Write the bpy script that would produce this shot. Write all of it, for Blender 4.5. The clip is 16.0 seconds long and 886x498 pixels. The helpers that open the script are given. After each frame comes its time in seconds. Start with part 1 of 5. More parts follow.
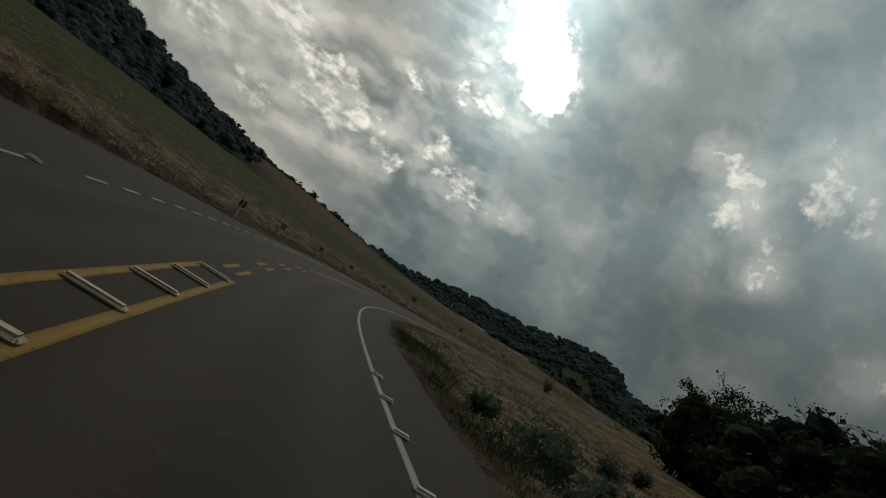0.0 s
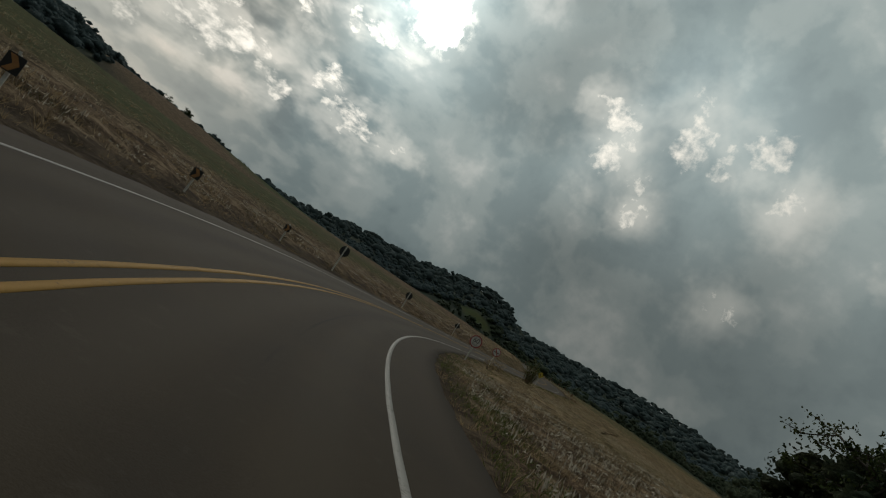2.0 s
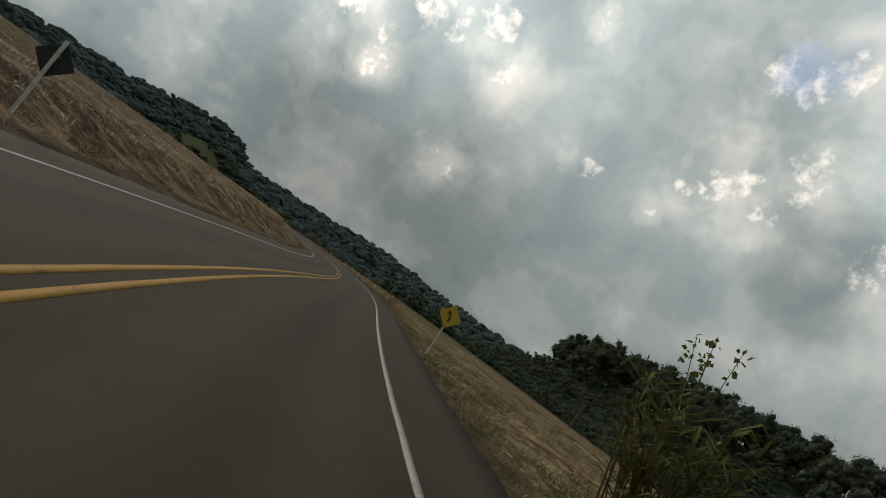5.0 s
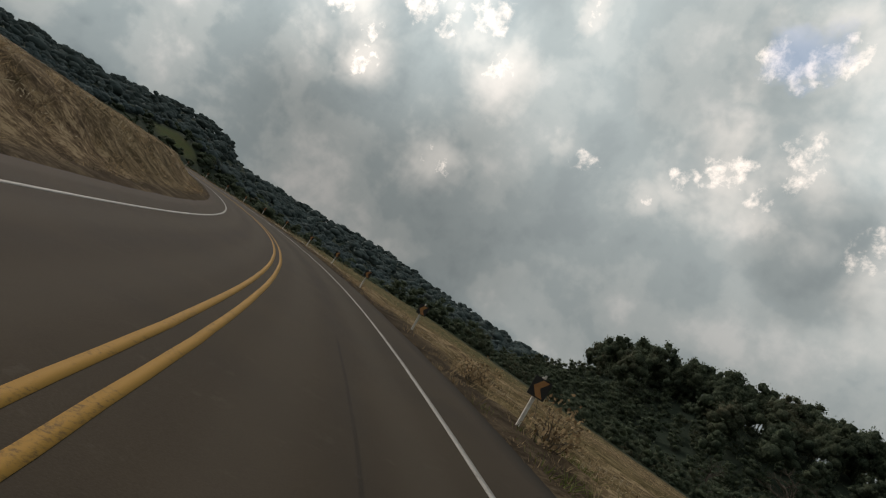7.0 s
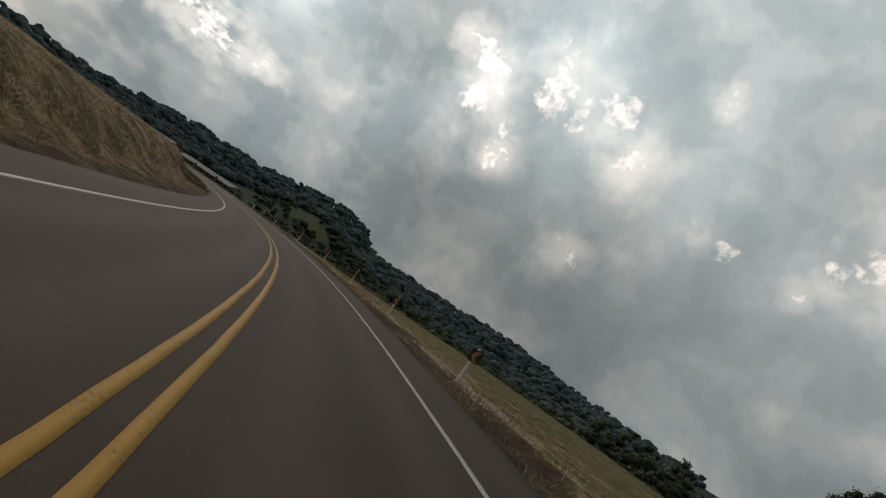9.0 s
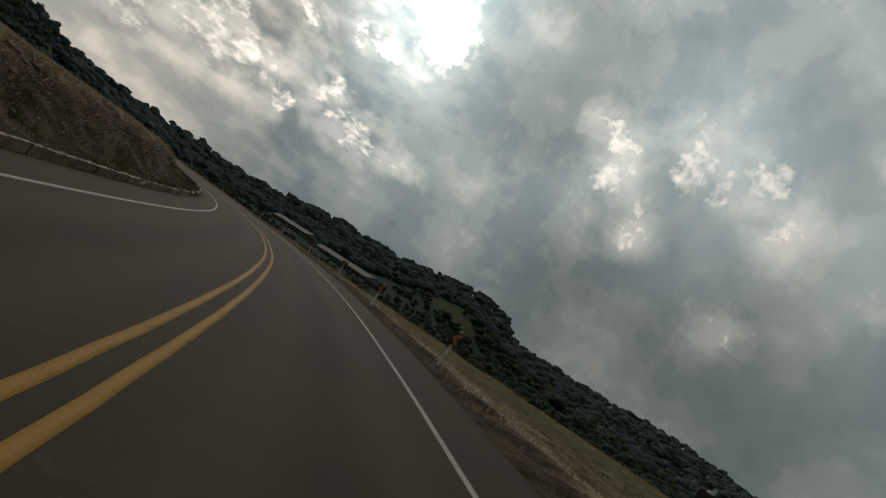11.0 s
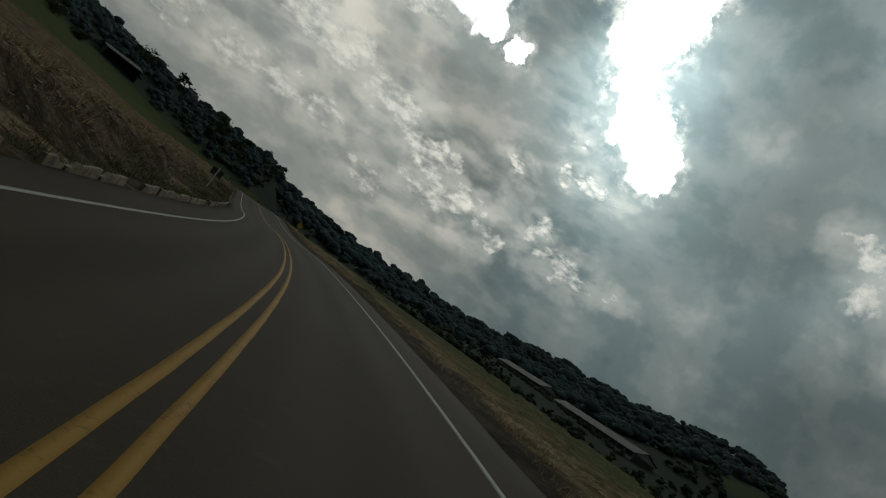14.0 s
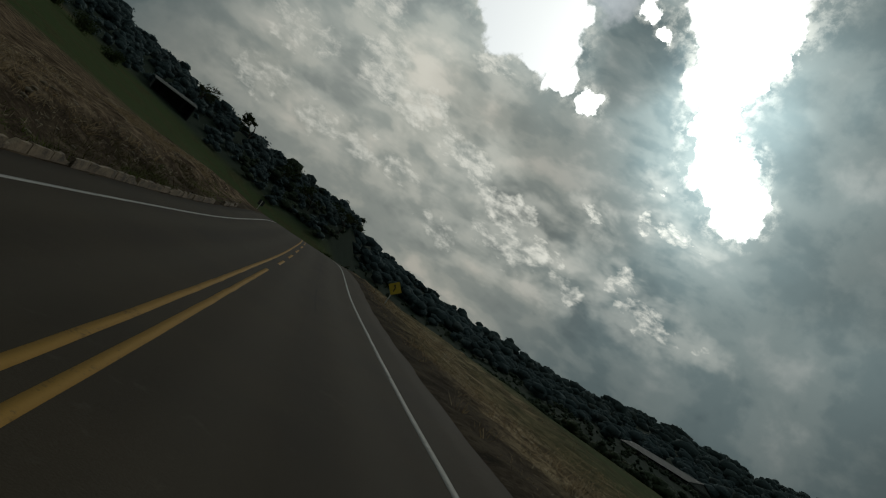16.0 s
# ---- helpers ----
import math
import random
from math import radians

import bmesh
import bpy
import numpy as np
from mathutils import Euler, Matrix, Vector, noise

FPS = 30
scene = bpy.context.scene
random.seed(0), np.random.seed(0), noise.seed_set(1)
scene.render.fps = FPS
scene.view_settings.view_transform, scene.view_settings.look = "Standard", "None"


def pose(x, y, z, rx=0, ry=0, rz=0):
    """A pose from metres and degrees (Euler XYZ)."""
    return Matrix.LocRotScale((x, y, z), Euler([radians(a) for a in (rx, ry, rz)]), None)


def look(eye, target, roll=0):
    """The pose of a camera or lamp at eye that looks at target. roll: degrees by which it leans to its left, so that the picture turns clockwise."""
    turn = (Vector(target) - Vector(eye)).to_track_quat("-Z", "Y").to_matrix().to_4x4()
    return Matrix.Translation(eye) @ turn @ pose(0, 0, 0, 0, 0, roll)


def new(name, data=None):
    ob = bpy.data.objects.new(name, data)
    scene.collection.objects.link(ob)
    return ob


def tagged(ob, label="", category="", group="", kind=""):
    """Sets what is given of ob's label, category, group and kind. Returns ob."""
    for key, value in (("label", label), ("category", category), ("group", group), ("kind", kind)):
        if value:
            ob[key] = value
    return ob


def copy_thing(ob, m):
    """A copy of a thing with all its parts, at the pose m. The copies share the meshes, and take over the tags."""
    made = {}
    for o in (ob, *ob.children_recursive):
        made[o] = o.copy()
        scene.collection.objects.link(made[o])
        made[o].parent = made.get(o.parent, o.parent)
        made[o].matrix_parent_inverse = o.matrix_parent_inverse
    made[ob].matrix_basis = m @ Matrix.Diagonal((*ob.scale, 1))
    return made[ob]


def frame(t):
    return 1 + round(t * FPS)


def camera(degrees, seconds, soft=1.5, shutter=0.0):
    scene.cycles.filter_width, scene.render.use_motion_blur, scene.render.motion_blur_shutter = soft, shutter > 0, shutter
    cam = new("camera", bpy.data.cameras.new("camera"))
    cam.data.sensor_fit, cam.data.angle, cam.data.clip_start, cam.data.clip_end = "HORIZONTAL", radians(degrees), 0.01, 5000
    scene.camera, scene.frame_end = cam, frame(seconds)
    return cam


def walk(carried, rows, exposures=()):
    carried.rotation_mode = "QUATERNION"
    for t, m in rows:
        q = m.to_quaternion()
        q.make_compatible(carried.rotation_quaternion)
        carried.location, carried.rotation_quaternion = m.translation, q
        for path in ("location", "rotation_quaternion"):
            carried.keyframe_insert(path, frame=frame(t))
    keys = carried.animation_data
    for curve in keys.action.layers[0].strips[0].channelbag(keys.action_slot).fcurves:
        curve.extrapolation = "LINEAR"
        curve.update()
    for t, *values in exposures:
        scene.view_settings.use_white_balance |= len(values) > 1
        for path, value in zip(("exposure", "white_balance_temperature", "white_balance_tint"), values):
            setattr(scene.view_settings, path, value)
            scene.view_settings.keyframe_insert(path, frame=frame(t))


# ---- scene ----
cam = camera(72.5, 16.0, soft=1.1)
PATH = [
    (0.0, 0.00, 0.00, 0.00, 96.66, -33.09, -12.26),
    (0.5, 0.22, 10.43, -0.11, 95.79, -32.08, -13.21),
    (1.0, 0.77, 21.18, -0.29, 95.57, -31.56, -15.17),
    (1.5, 1.73, 32.32, -0.43, 96.15, -31.49, -18.45),
    (2.0, 3.46, 43.71, -0.47, 97.16, -32.68, -24.57),
    (2.5, 6.47, 55.03, -0.45, 96.88, -32.10, -30.60),
    (3.0, 10.71, 66.13, -0.43, 97.00, -31.75, -36.06),
    (3.5, 16.06, 76.97, -0.38, 97.01, -31.43, -41.31),
    (4.0, 22.46, 87.60, -0.32, 97.10, -31.44, -45.73),
    (4.5, 29.86, 98.07, -0.21, 97.85, -32.96, -50.17),
    (5.0, 38.27, 108.38, 0.04, 99.10, -33.47, -54.69),
    (5.5, 47.57, 118.50, 0.41, 99.07, -33.09, -57.64),
    (6.0, 57.53, 128.57, 0.78, 98.59, -32.27, -58.63),
    (6.5, 67.77, 138.87, 1.13, 98.41, -31.63, -57.52),
    (7.0, 77.84, 149.75, 1.52, 98.72, -31.54, -54.63),
    (7.5, 87.43, 161.34, 1.99, 98.93, -31.39, -51.38),
    (8.0, 96.36, 173.64, 2.48, 99.01, -31.92, -47.51),
    (8.5, 104.47, 186.58, 2.96, 99.57, -33.90, -44.08),
    (9.0, 111.79, 200.04, 3.43, 99.71, -34.76, -40.86),
    (9.5, 118.35, 213.94, 3.87, 99.45, -34.36, -37.48),
    (10.0, 124.09, 228.26, 4.29, 99.07, -33.62, -33.67),
    (10.5, 128.88, 242.98, 4.65, 98.78, -33.60, -29.42),
    (11.0, 132.58, 258.06, 4.98, 98.95, -34.48, -25.10),
    (11.5, 135.15, 273.42, 5.24, 98.70, -35.25, -20.83),
    (12.0, 136.57, 288.91, 5.44, 98.53, -35.27, -16.44),
    (12.5, 136.89, 304.37, 5.58, 98.24, -35.30, -12.37),
    (13.0, 136.18, 319.67, 5.67, 97.94, -35.01, -8.43),
    (13.5, 134.47, 334.73, 5.71, 97.59, -34.56, -4.37),
    (14.0, 131.81, 349.54, 5.75, 97.99, -35.04, -1.01),
    (14.5, 128.32, 364.19, 5.81, 98.03, -35.40, 1.78),
    (15.0, 124.18, 378.80, 5.85, 97.77, -35.15, 4.36),
    (15.5, 119.51, 393.42, 5.88, 97.98, -35.47, 5.91),
    (16.0, 114.26, 408.04, 5.97, 98.04, -34.37, 7.96),
]
EXPOSURES = [(0.0, 0.08, 6450, 8), (1.5, 0.20, 6480, 9), (2.5, 0.56, 6560, 9), (3.5, 0.87, 6580, 11), (4.5, 1.03, 6660, 13), (7.0, 1.2, 6780, 18), (8.0, 1.13, 6760, 18), (10.5, 0.62, 6620, 14),
             (11.5, 0.24, 6700, 10), (12.5, -0.03, 6400, 7), (13.5, -0.15, 6250, 5), (16.0, -0.25, 6200, 4)]
walk(cam, [(t, pose(*p)) for t, *p in PATH], EXPOSURES)

# ---- world: broken overcast over a Nishita sky, low sun behind cloud ----
SUN_AZ, SUN_EL = 3.0, 33.0          # degrees clockwise from +y, degrees up


def direction(az, el):
    a, e = radians(az), radians(el)
    return Vector((math.sin(a) * math.cos(e), math.cos(a) * math.cos(e), math.sin(e)))


class Graph:
    """A short way to write node trees: every call adds a node and returns its output."""

    def __init__(self, tree):
        self.tree, self.nodes, self.links = tree, tree.nodes, tree.links
        self.nodes.clear()

    def put(self, socket, value):
        if hasattr(value, "is_linked"):
            self.links.new(value, socket)
        elif value is not None:
            socket.default_value = value

    def node(self, kind):
        return self.nodes.new(kind)

    def attribute(self, name):
        n = self.nodes.new("ShaderNodeAttribute")
        n.attribute_name = name
        return n

    def math(self, op, a, b=None, c=None, clamp=False):
        n = self.node("ShaderNodeMath")
        n.operation, n.use_clamp = op, clamp
        for socket, value in zip(n.inputs, (a, b, c)):
            self.put(socket, value)
        return n.outputs[0]

    def vmath(self, op, a, b=None, out=0):
        n = self.node("ShaderNodeVectorMath")
        n.operation = op
        self.put(n.inputs[0], a)
        if b is not None:
            self.put(n.inputs[3 if op == "SCALE" else 1], b)
        return n.outputs[out]

    def noise(self, vector, scale, detail=4.0, rough=0.55, warp=0.0):
        n = self.node("ShaderNodeTexNoise")
        self.put(n.inputs["Vector"], vector)
        n.inputs["Scale"].default_value, n.inputs["Detail"].default_value = scale, detail
        n.inputs["Roughness"].default_value, n.inputs["Distortion"].default_value = rough, warp
        return n.outputs["Fac"]

    def ramp(self, fac, stops, smooth=False):
        n = self.node("ShaderNodeValToRGB")
        self.put(n.inputs[0], fac)
        e = n.color_ramp.elements
        while len(e) < len(stops):
            e.new(0.5)
        for k, (at, col) in zip(e, stops):
            k.position, k.color = at, (*col, 1) if len(col) == 3 else col
        if smooth:
            n.color_ramp.interpolation = "EASE"
        return n.outputs[0]

    def step(self, value, low, high):
        n = self.node("ShaderNodeMapRange")
        n.interpolation_type = "SMOOTHSTEP"
        self.put(n.inputs[0], value)
        n.inputs[1].default_value, n.inputs[2].default_value = low, high
        return n.outputs[0]

    def mix(self, fac, a, b, blend="MIX"):
        n = self.node("ShaderNodeMix")
        n.data_type, n.blend_type = "RGBA", blend
        self.put(n.inputs[0], fac)
        self.put(n.inputs[6], (*a, 1) if isinstance(a, tuple) and len(a) == 3 else a)
        self.put(n.inputs[7], (*b, 1) if isinstance(b, tuple) and len(b) == 3 else b)
        return n.outputs[2]


world = bpy.data.worlds.new("overcast")
scene.world = world
world.use_nodes = True
g = Graph(world.node_tree)
ray = g.vmath("NORMALIZE", g.node("ShaderNodeTexCoord").outputs["Generated"])
split = g.node("ShaderNodeSeparateXYZ")
g.put(split.inputs[0], ray)
up = g.math("MAXIMUM", split.outputs[2], 0.0)
# the cloud base as a plane overhead: patches shrink towards the horizon
plane = g.vmath("SCALE", ray, g.math("DIVIDE", 1.0, g.math("ADD", up, 0.42)))
sky = g.node("ShaderNodeTexSky")
sky.sky_type, sky.sun_disc = "NISHITA", False
sky.sun_elevation, sky.sun_rotation = radians(SUN_EL), radians(SUN_AZ)
clear = g.vmath("SCALE", sky.outputs[0], 0.10)
big = g.noise(plane, 2.3, 3.0, 0.45, 0.3)


def wander(scale, amount):
    """A small sideways shift of the view ray, to fray the edges of the cloud gaps."""
    n = g.node("ShaderNodeTexNoise")
    g.put(n.inputs["Vector"], ray)
    n.inputs["Scale"].default_value, n.inputs["Detail"].default_value = scale, 5.0
    return g.vmath("SCALE", g.vmath("SUBTRACT", n.outputs["Color"], (0.5, 0.5, 0.5)), amount)


frayed = g.vmath("NORMALIZE", g.vmath("ADD", ray, g.vmath("ADD", wander(12.0, 0.075), wander(55.0, 0.040))))


def lobe(az, el, wide, core=0.12, where=None):
    """1 towards a place of the sky, falling to 0 at that many degrees from it."""
    d = g.vmath("DOT_PRODUCT", where or ray, direction(az, el), out=1)
    return g.step(d, math.cos(radians(wide)), math.cos(radians(wide * core)))


LOW = (1.0, 1.0, 1.75)      # cloud shreds are wider than they are high
flattened = g.vmath("NORMALIZE", g.vmath("MULTIPLY", frayed, LOW))


def gaps(rows, spread, core, flat=False):
    best = None
    for az, el, wide, weight in rows:
        if flat:
            v = Vector(direction(az, el)) * Vector(LOW)
            az, el = math.degrees(math.atan2(v.x, v.y)), math.degrees(math.atan2(v.z, math.hypot(v.x, v.y)))
        w = g.math("MULTIPLY", lobe(az, el, wide * spread, core, flattened if flat else frayed), weight)
        best = w if best is None else g.math("MAXIMUM", best, w)
    return best


# open holes round the sun: az, el, radius, weight
HOLES = [(-1.9, 37.2, 3.0, 1), (1.0, 36.9, 2.6, 1), (3.8, 34.9, 1.4, 1), (1.4, 32.6, 2.6, 1), (-0.6, 31.2, 1.4, 1), (3.1, 28.4, 1.9, 1), (5.4, 25.6, 2.4, 1), (8.3, 23.3, 1.9, 1), (-1.0, 42.5, 4.2, 1),
         (-19.0, 28.0, 3.4, 1), (-14.8, 27.2, 2.3, 1), (-16.0, 30.2, 1.8, 1), (-11.9, 25.6, 1.4, 1), (-8.3, 25.1, 1.1, 1), (-22.0, 33.5, 5.0, 1), (-8.8, 33.9, 0.8, 0.9), (-6.0, 33.2, 0.7, 0.9)]
# thin, lit places: az, el, radius, weight
THIN_NORTH = [(-2.8, 16.8, 0.8, 1.0), (4.6, 18.8, 0.8, 0.9), (7.2, 18.8, 0.6, 0.8), (1.0, 22.0, 0.6, 0.7), (-12.1, 13.4, 1.1, 0.9), (-9.4, 12.8, 1.6, 1.0), (-7.8, 13.1, 1.0, 0.9), (-7.4, 10.5, 1.9, 0.9), (-4.2, 11.1, 1.7, 1.0), (-9.4, 9.9, 1.6, 0.7), (-0.4, 9.8, 1.0, 0.8),
              (3.2, 13.0, 1.0, 0.9), (5.9, 11.2, 1.6, 0.9), (8.4, 11.0, 1.0, 0.8), (12.1, 11.6, 0.9, 0.8), (2.4, 18.8, 0.6, 0.7), (-15.4, 14.7, 1.7, 0.95), (-17.6, 15.1, 1.6, 0.9), (-21.8, 16.0, 1.7, 0.95), (-25.4, 16.2, 1.9, 0.95), (-27.8, 18.8, 1.7, 0.95), (-29.0, 9.8, 1.8, 0.75), (-24.5, 10.5, 1.7, 0.7),
              (-34.8, 15.4, 2.2, 0.75), (-18.8, 23.4, 1.3, 0.9), (-19.5, 10.6, 1.7, 0.7), (-35.0, 9.5, 2.0, 0.6), (-31.5, 22.0, 2.0, 0.8), (-14.0, 8.2, 1.6, 0.6)]
THIN_EAST = [(28.6, 24.7, 1.6, 1.0), (30.3, 23.0, 1.1, 0.9), (29.2, 20.8, 1.5, 1.0), (33.2, 20.6, 0.7, 0.8), (34.4, 18.1, 1.2, 0.95), (34.0, 21.6, 0.6, 0.7), (35.2, 26.2, 1.9, 1.0), (36.2, 24.4, 1.1, 0.9), (38.8, 26.2, 1.0, 0.9), (41.8, 27.8, 1.5, 0.95), (39.3, 24.2, 0.9, 0.85), (34.5, 29.6, 1.2, 0.6), (45.6, 24.1, 1.5, 0.85), (44.6, 13.5, 1.3, 0.55), (50.4, 32.3, 0.6, 0.7),
             (69.4, 25.5, 1.8, 0.9), (66.5, 23.7, 1.1, 0.75), (72.9, 24.2, 1.2, 0.8), (74.6, 28.3, 1.7, 0.8), (68.8, 35.4, 1.4, 0.95), (71.4, 34.9, 1.0, 0.9), (73.4, 36.9, 1.5, 0.9), (57.4, 21.4, 0.9, 0.6), (64.4, 20.5, 0.8, 0.55), (85.0, 24.0, 3.0, 0.6)]
# heavier masses of cloud: az, el, radius, share of the light that they keep back
HEAVY = [(-7.0, 20.0, 8.5, 0.32), (-8.0, 30.6, 4.2, 0.40), (-17.5, 20.0, 4.5, 0.20), (18.5, 28.0, 10.0, 0.40), (13.0, 35.0, 7.0, 0.22), (24.0, 18.0, 12.0, 0.16), (69.0, 20.0, 15.0, 0.12), (66.0, 33.0, 9.0, 0.20), (78.0, 23.0, 6.0, 0.25), (42.0, 11.0, 15.0, 0.28), (0.5, 14.5, 6.0, 0.12)]
rolled = g.vmath("MULTIPLY", ray, (1.0, 1.0, 1.9))
roll = g.noise(rolled, 7.0, 3.0, 0.46, 0.25)
drift = g.noise(rolled, 17.0, 3.0, 0.5, 0.2)
scud = g.noise(rolled, 38.0, 4.0, 0.62, 0.2)
puff = g.noise(ray, 48.0, 4.0, 0.62, 0.2)
lump = g.noise(ray, 9.0, 4.0, 0.48, 0.2)
holes = g.step(gaps(HOLES, 1.38, 0.38), 0.16, 0.62)
rim = g.math("MULTIPLY", gaps(HOLES, 2.0, 0.2), g.math("MULTIPLY", g.step(puff, 0.40, 0.66), 0.5))
north = gaps(THIN_NORTH, 2.1, 0.0, True)
east = gaps(THIN_EAST, 1.6, 0.0)
flecks = g.math("MAXIMUM", g.step(g.math("ADD", g.math("MULTIPLY", north, 0.34), scud), 0.58, 1.06), g.step(g.math("ADD", g.math("MULTIPLY", east, 0.40), puff), 0.60, 1.18))
veil = g.math("MULTIPLY", g.math("MAXIMUM", g.math("MULTIPLY", gaps(THIN_NORTH, 4.2, 0.0, True), g.step(drift, 0.36, 0.64)), g.math("MULTIPLY", gaps(THIN_EAST, 3.2, 0.0), g.step(lump, 0.34, 0.64))), 0.30)
breaks = g.math("MAXIMUM", g.math("MULTIPLY", g.math("MULTIPLY", flecks, g.step(g.math("MAXIMUM", north, east), 0.0, 0.4)), 0.92), veil)
# brightness of the deck: darker bellies, lighter towards the sun and high up
near_sun = g.math("POWER", g.math("MAXIMUM", g.vmath("DOT_PRODUCT", ray, direction(SUN_AZ, SUN_EL), out=1), 0.0), 7.0)
halo = g.math("POWER", g.math("MAXIMUM", g.vmath("DOT_PRODUCT", ray, direction(5.0, 29.0), out=1), 0.0), 90.0)
west = g.step(g.vmath("DOT_PRODUCT", ray, direction(-14.0, 14.0), out=1), 0.84, 0.96)
grain_n = g.math("ADD", g.math("MULTIPLY", roll, 0.60), g.math("ADD", g.math("MULTIPLY", drift, 0.32), g.math("MULTIPLY", scud, 0.08)))
grain_e = g.math("ADD", g.math("MULTIPLY", big, 0.34), g.math("ADD", g.math("MULTIPLY", lump, 0.56), g.math("MULTIPLY", puff, 0.10)))
grain = g.math("ADD", g.math("MULTIPLY", grain_n, west), g.math("MULTIPLY", grain_e, g.math("SUBTRACT", 1.0, west)))
belly = g.ramp(grain, [(0.36, (0.112, 0.148, 0.158)), (0.46, (0.165, 0.208, 0.212)), (0.54, (0.250, 0.288, 0.280)), (0.66, (0.42, 0.435, 0.41))], True)
even = g.math("ADD", 0.22, g.math("MULTIPLY", g.step(g.vmath("DOT_PRODUCT", ray, direction(72.0, 24.0), out=1), 0.62, 0.98), 0.30))
belly = g.mix(even, belly, (0.220, 0.256, 0.250))
warm = g.math("MULTIPLY", g.step(g.vmath("DOT_PRODUCT", ray, direction(-22.0, 6.0), out=1), 0.89, 0.99), 0.85)
deck = g.mix(warm, belly, g.mix(0.25, g.mix(1.0, belly, (1.95, 1.66, 1.46), "MULTIPLY"), (0.46, 0.415, 0.375)))
heavy, soft_edge = 1.0, g.vmath("NORMALIZE", g.vmath("ADD", ray, wander(7.0, 0.16)))
for az, el, wide, share in HEAVY:
    heavy = g.math("MULTIPLY", heavy, g.math("SUBTRACT", 1.0, g.math("MULTIPLY", lobe(az, el, wide * 1.25, 0.2, soft_edge), share)))
deck = g.vmath("SCALE", deck, heavy)
# unseen sky away from the sun dimmed to darken the land; horizon dimmer too
dimming = g.math("MULTIPLY", g.math("ADD", 0.42, g.math("MULTIPLY", g.step(g.vmath("DOT_PRODUCT", ray, direction(SUN_AZ + 12, SUN_EL), out=1), -0.35, 0.55), 0.58)),
               g.math("ADD", 0.58, g.math("MULTIPLY", g.step(split.outputs[2], 0.06, 0.56), 0.56)))
deck = g.vmath("SCALE", deck, dimming)
flare = g.math("ADD", g.math("MULTIPLY", lobe(6.0, 27.0, 14.0), 0.5), g.math("MULTIPLY", lobe(13.0, 21.0, 21.0), 0.45))
flare = g.math("ADD", flare, g.math("ADD", g.math("MULTIPLY", lobe(35.0, 24.0, 13.0), 0.42), g.math("MULTIPLY", lobe(-18.0, 12.0, 28.0), 0.36)))
deck = g.vmath("SCALE", deck, g.math("ADD", flare, 1.0))
deck = g.vmath("SCALE", deck, g.math("ADD", 0.95, g.math("ADD", g.math("MULTIPLY", near_sun, 0.15), g.math("MULTIPLY", halo, 0.7))))
glow = g.vmath("SCALE", (1.0, 0.965, 0.90), g.math("ADD", 0.50, g.math("ADD", g.math("MULTIPLY", near_sun, 0.6), g.math("MULTIPLY", halo, 5.0))))
glow = g.vmath("ADD", glow, g.vmath("SCALE", clear, 0.3))
lit = g.vmath("SCALE", (1.0, 0.94, 0.83), g.math("ADD", 0.60, g.math("ADD", g.math("MULTIPLY", near_sun, 0.55), g.math("MULTIPLY", halo, 3.0))))
cover = g.mix(holes, g.mix(g.math("MAXIMUM", breaks, rim), deck, lit), glow)
blue = g.math("MULTIPLY", g.math("MAXIMUM", lobe(70.6, 36.4, 3.2, 0.1, frayed), lobe(-12.2, 33.0, 2.6, 0.1, frayed)), 0.36)
final = g.mix(blue, cover, clear)
out = g.node("ShaderNodeBackground")
g.put(out.inputs[0], final)
out.inputs[1].default_value = 1.0
g.links.new(out.outputs[0], g.node("ShaderNodeOutputWorld").inputs[0])

lamp = bpy.data.lights.new("sun", "SUN")
lamp.energy, lamp.angle, lamp.color = 0.5, radians(16), (1.0, 0.94, 0.86)
sun = new("sun", lamp)
sun.matrix_world = look(direction(SUN_AZ, SUN_EL) * 100, (0, 0, 0))


# ---- materials ----
def material(name, build, rough=0.9, metal=0.0, spec=0.5, through_light=0.0):
    """build(g, where) gives a colour and, if it likes, a height for the bump and a roughness."""
    m = bpy.data.materials.new(name)
    m.use_nodes = True
    g = Graph(m.node_tree)
    where = g.node("ShaderNodeNewGeometry").outputs["Position"]
    made = build(g, where)
    colour, height, rough_out, far = (list(made) + [None] * 4)[:4] if isinstance(made, tuple) and not isinstance(made[0], float) else (made, None, None, None)
    b = g.node("ShaderNodeBsdfPrincipled")
    g.put(b.inputs["Base Color"], (*colour, 1) if isinstance(colour, tuple) else colour)
    b.inputs["Roughness"].default_value, b.inputs["Metallic"].default_value = rough, metal
    b.inputs["Specular IOR Level"].default_value = spec
    if rough_out is not None:
        g.put(b.inputs["Roughness"], rough_out)
    if height is not None:
        n = g.node("ShaderNodeBump")
        n.inputs["Strength"].default_value, n.inputs["Distance"].default_value = 0.6, far or 0.02
        g.put(n.inputs["Height"], height)
        g.links.new(n.outputs[0], b.inputs["Normal"])
    surface = b.outputs[0]
    if through_light:
        t, m2 = g.node("ShaderNodeBsdfTranslucent"), g.node("ShaderNodeMixShader")
        g.put(t.inputs[0], colour)
        m2.inputs[0].default_value = through_light
        g.links.new(surface, m2.inputs[1])
        g.links.new(t.outputs[0], m2.inputs[2])
        surface = m2.outputs[0]
    g.links.new(surface, g.node("ShaderNodeOutputMaterial").inputs[0])
    return m


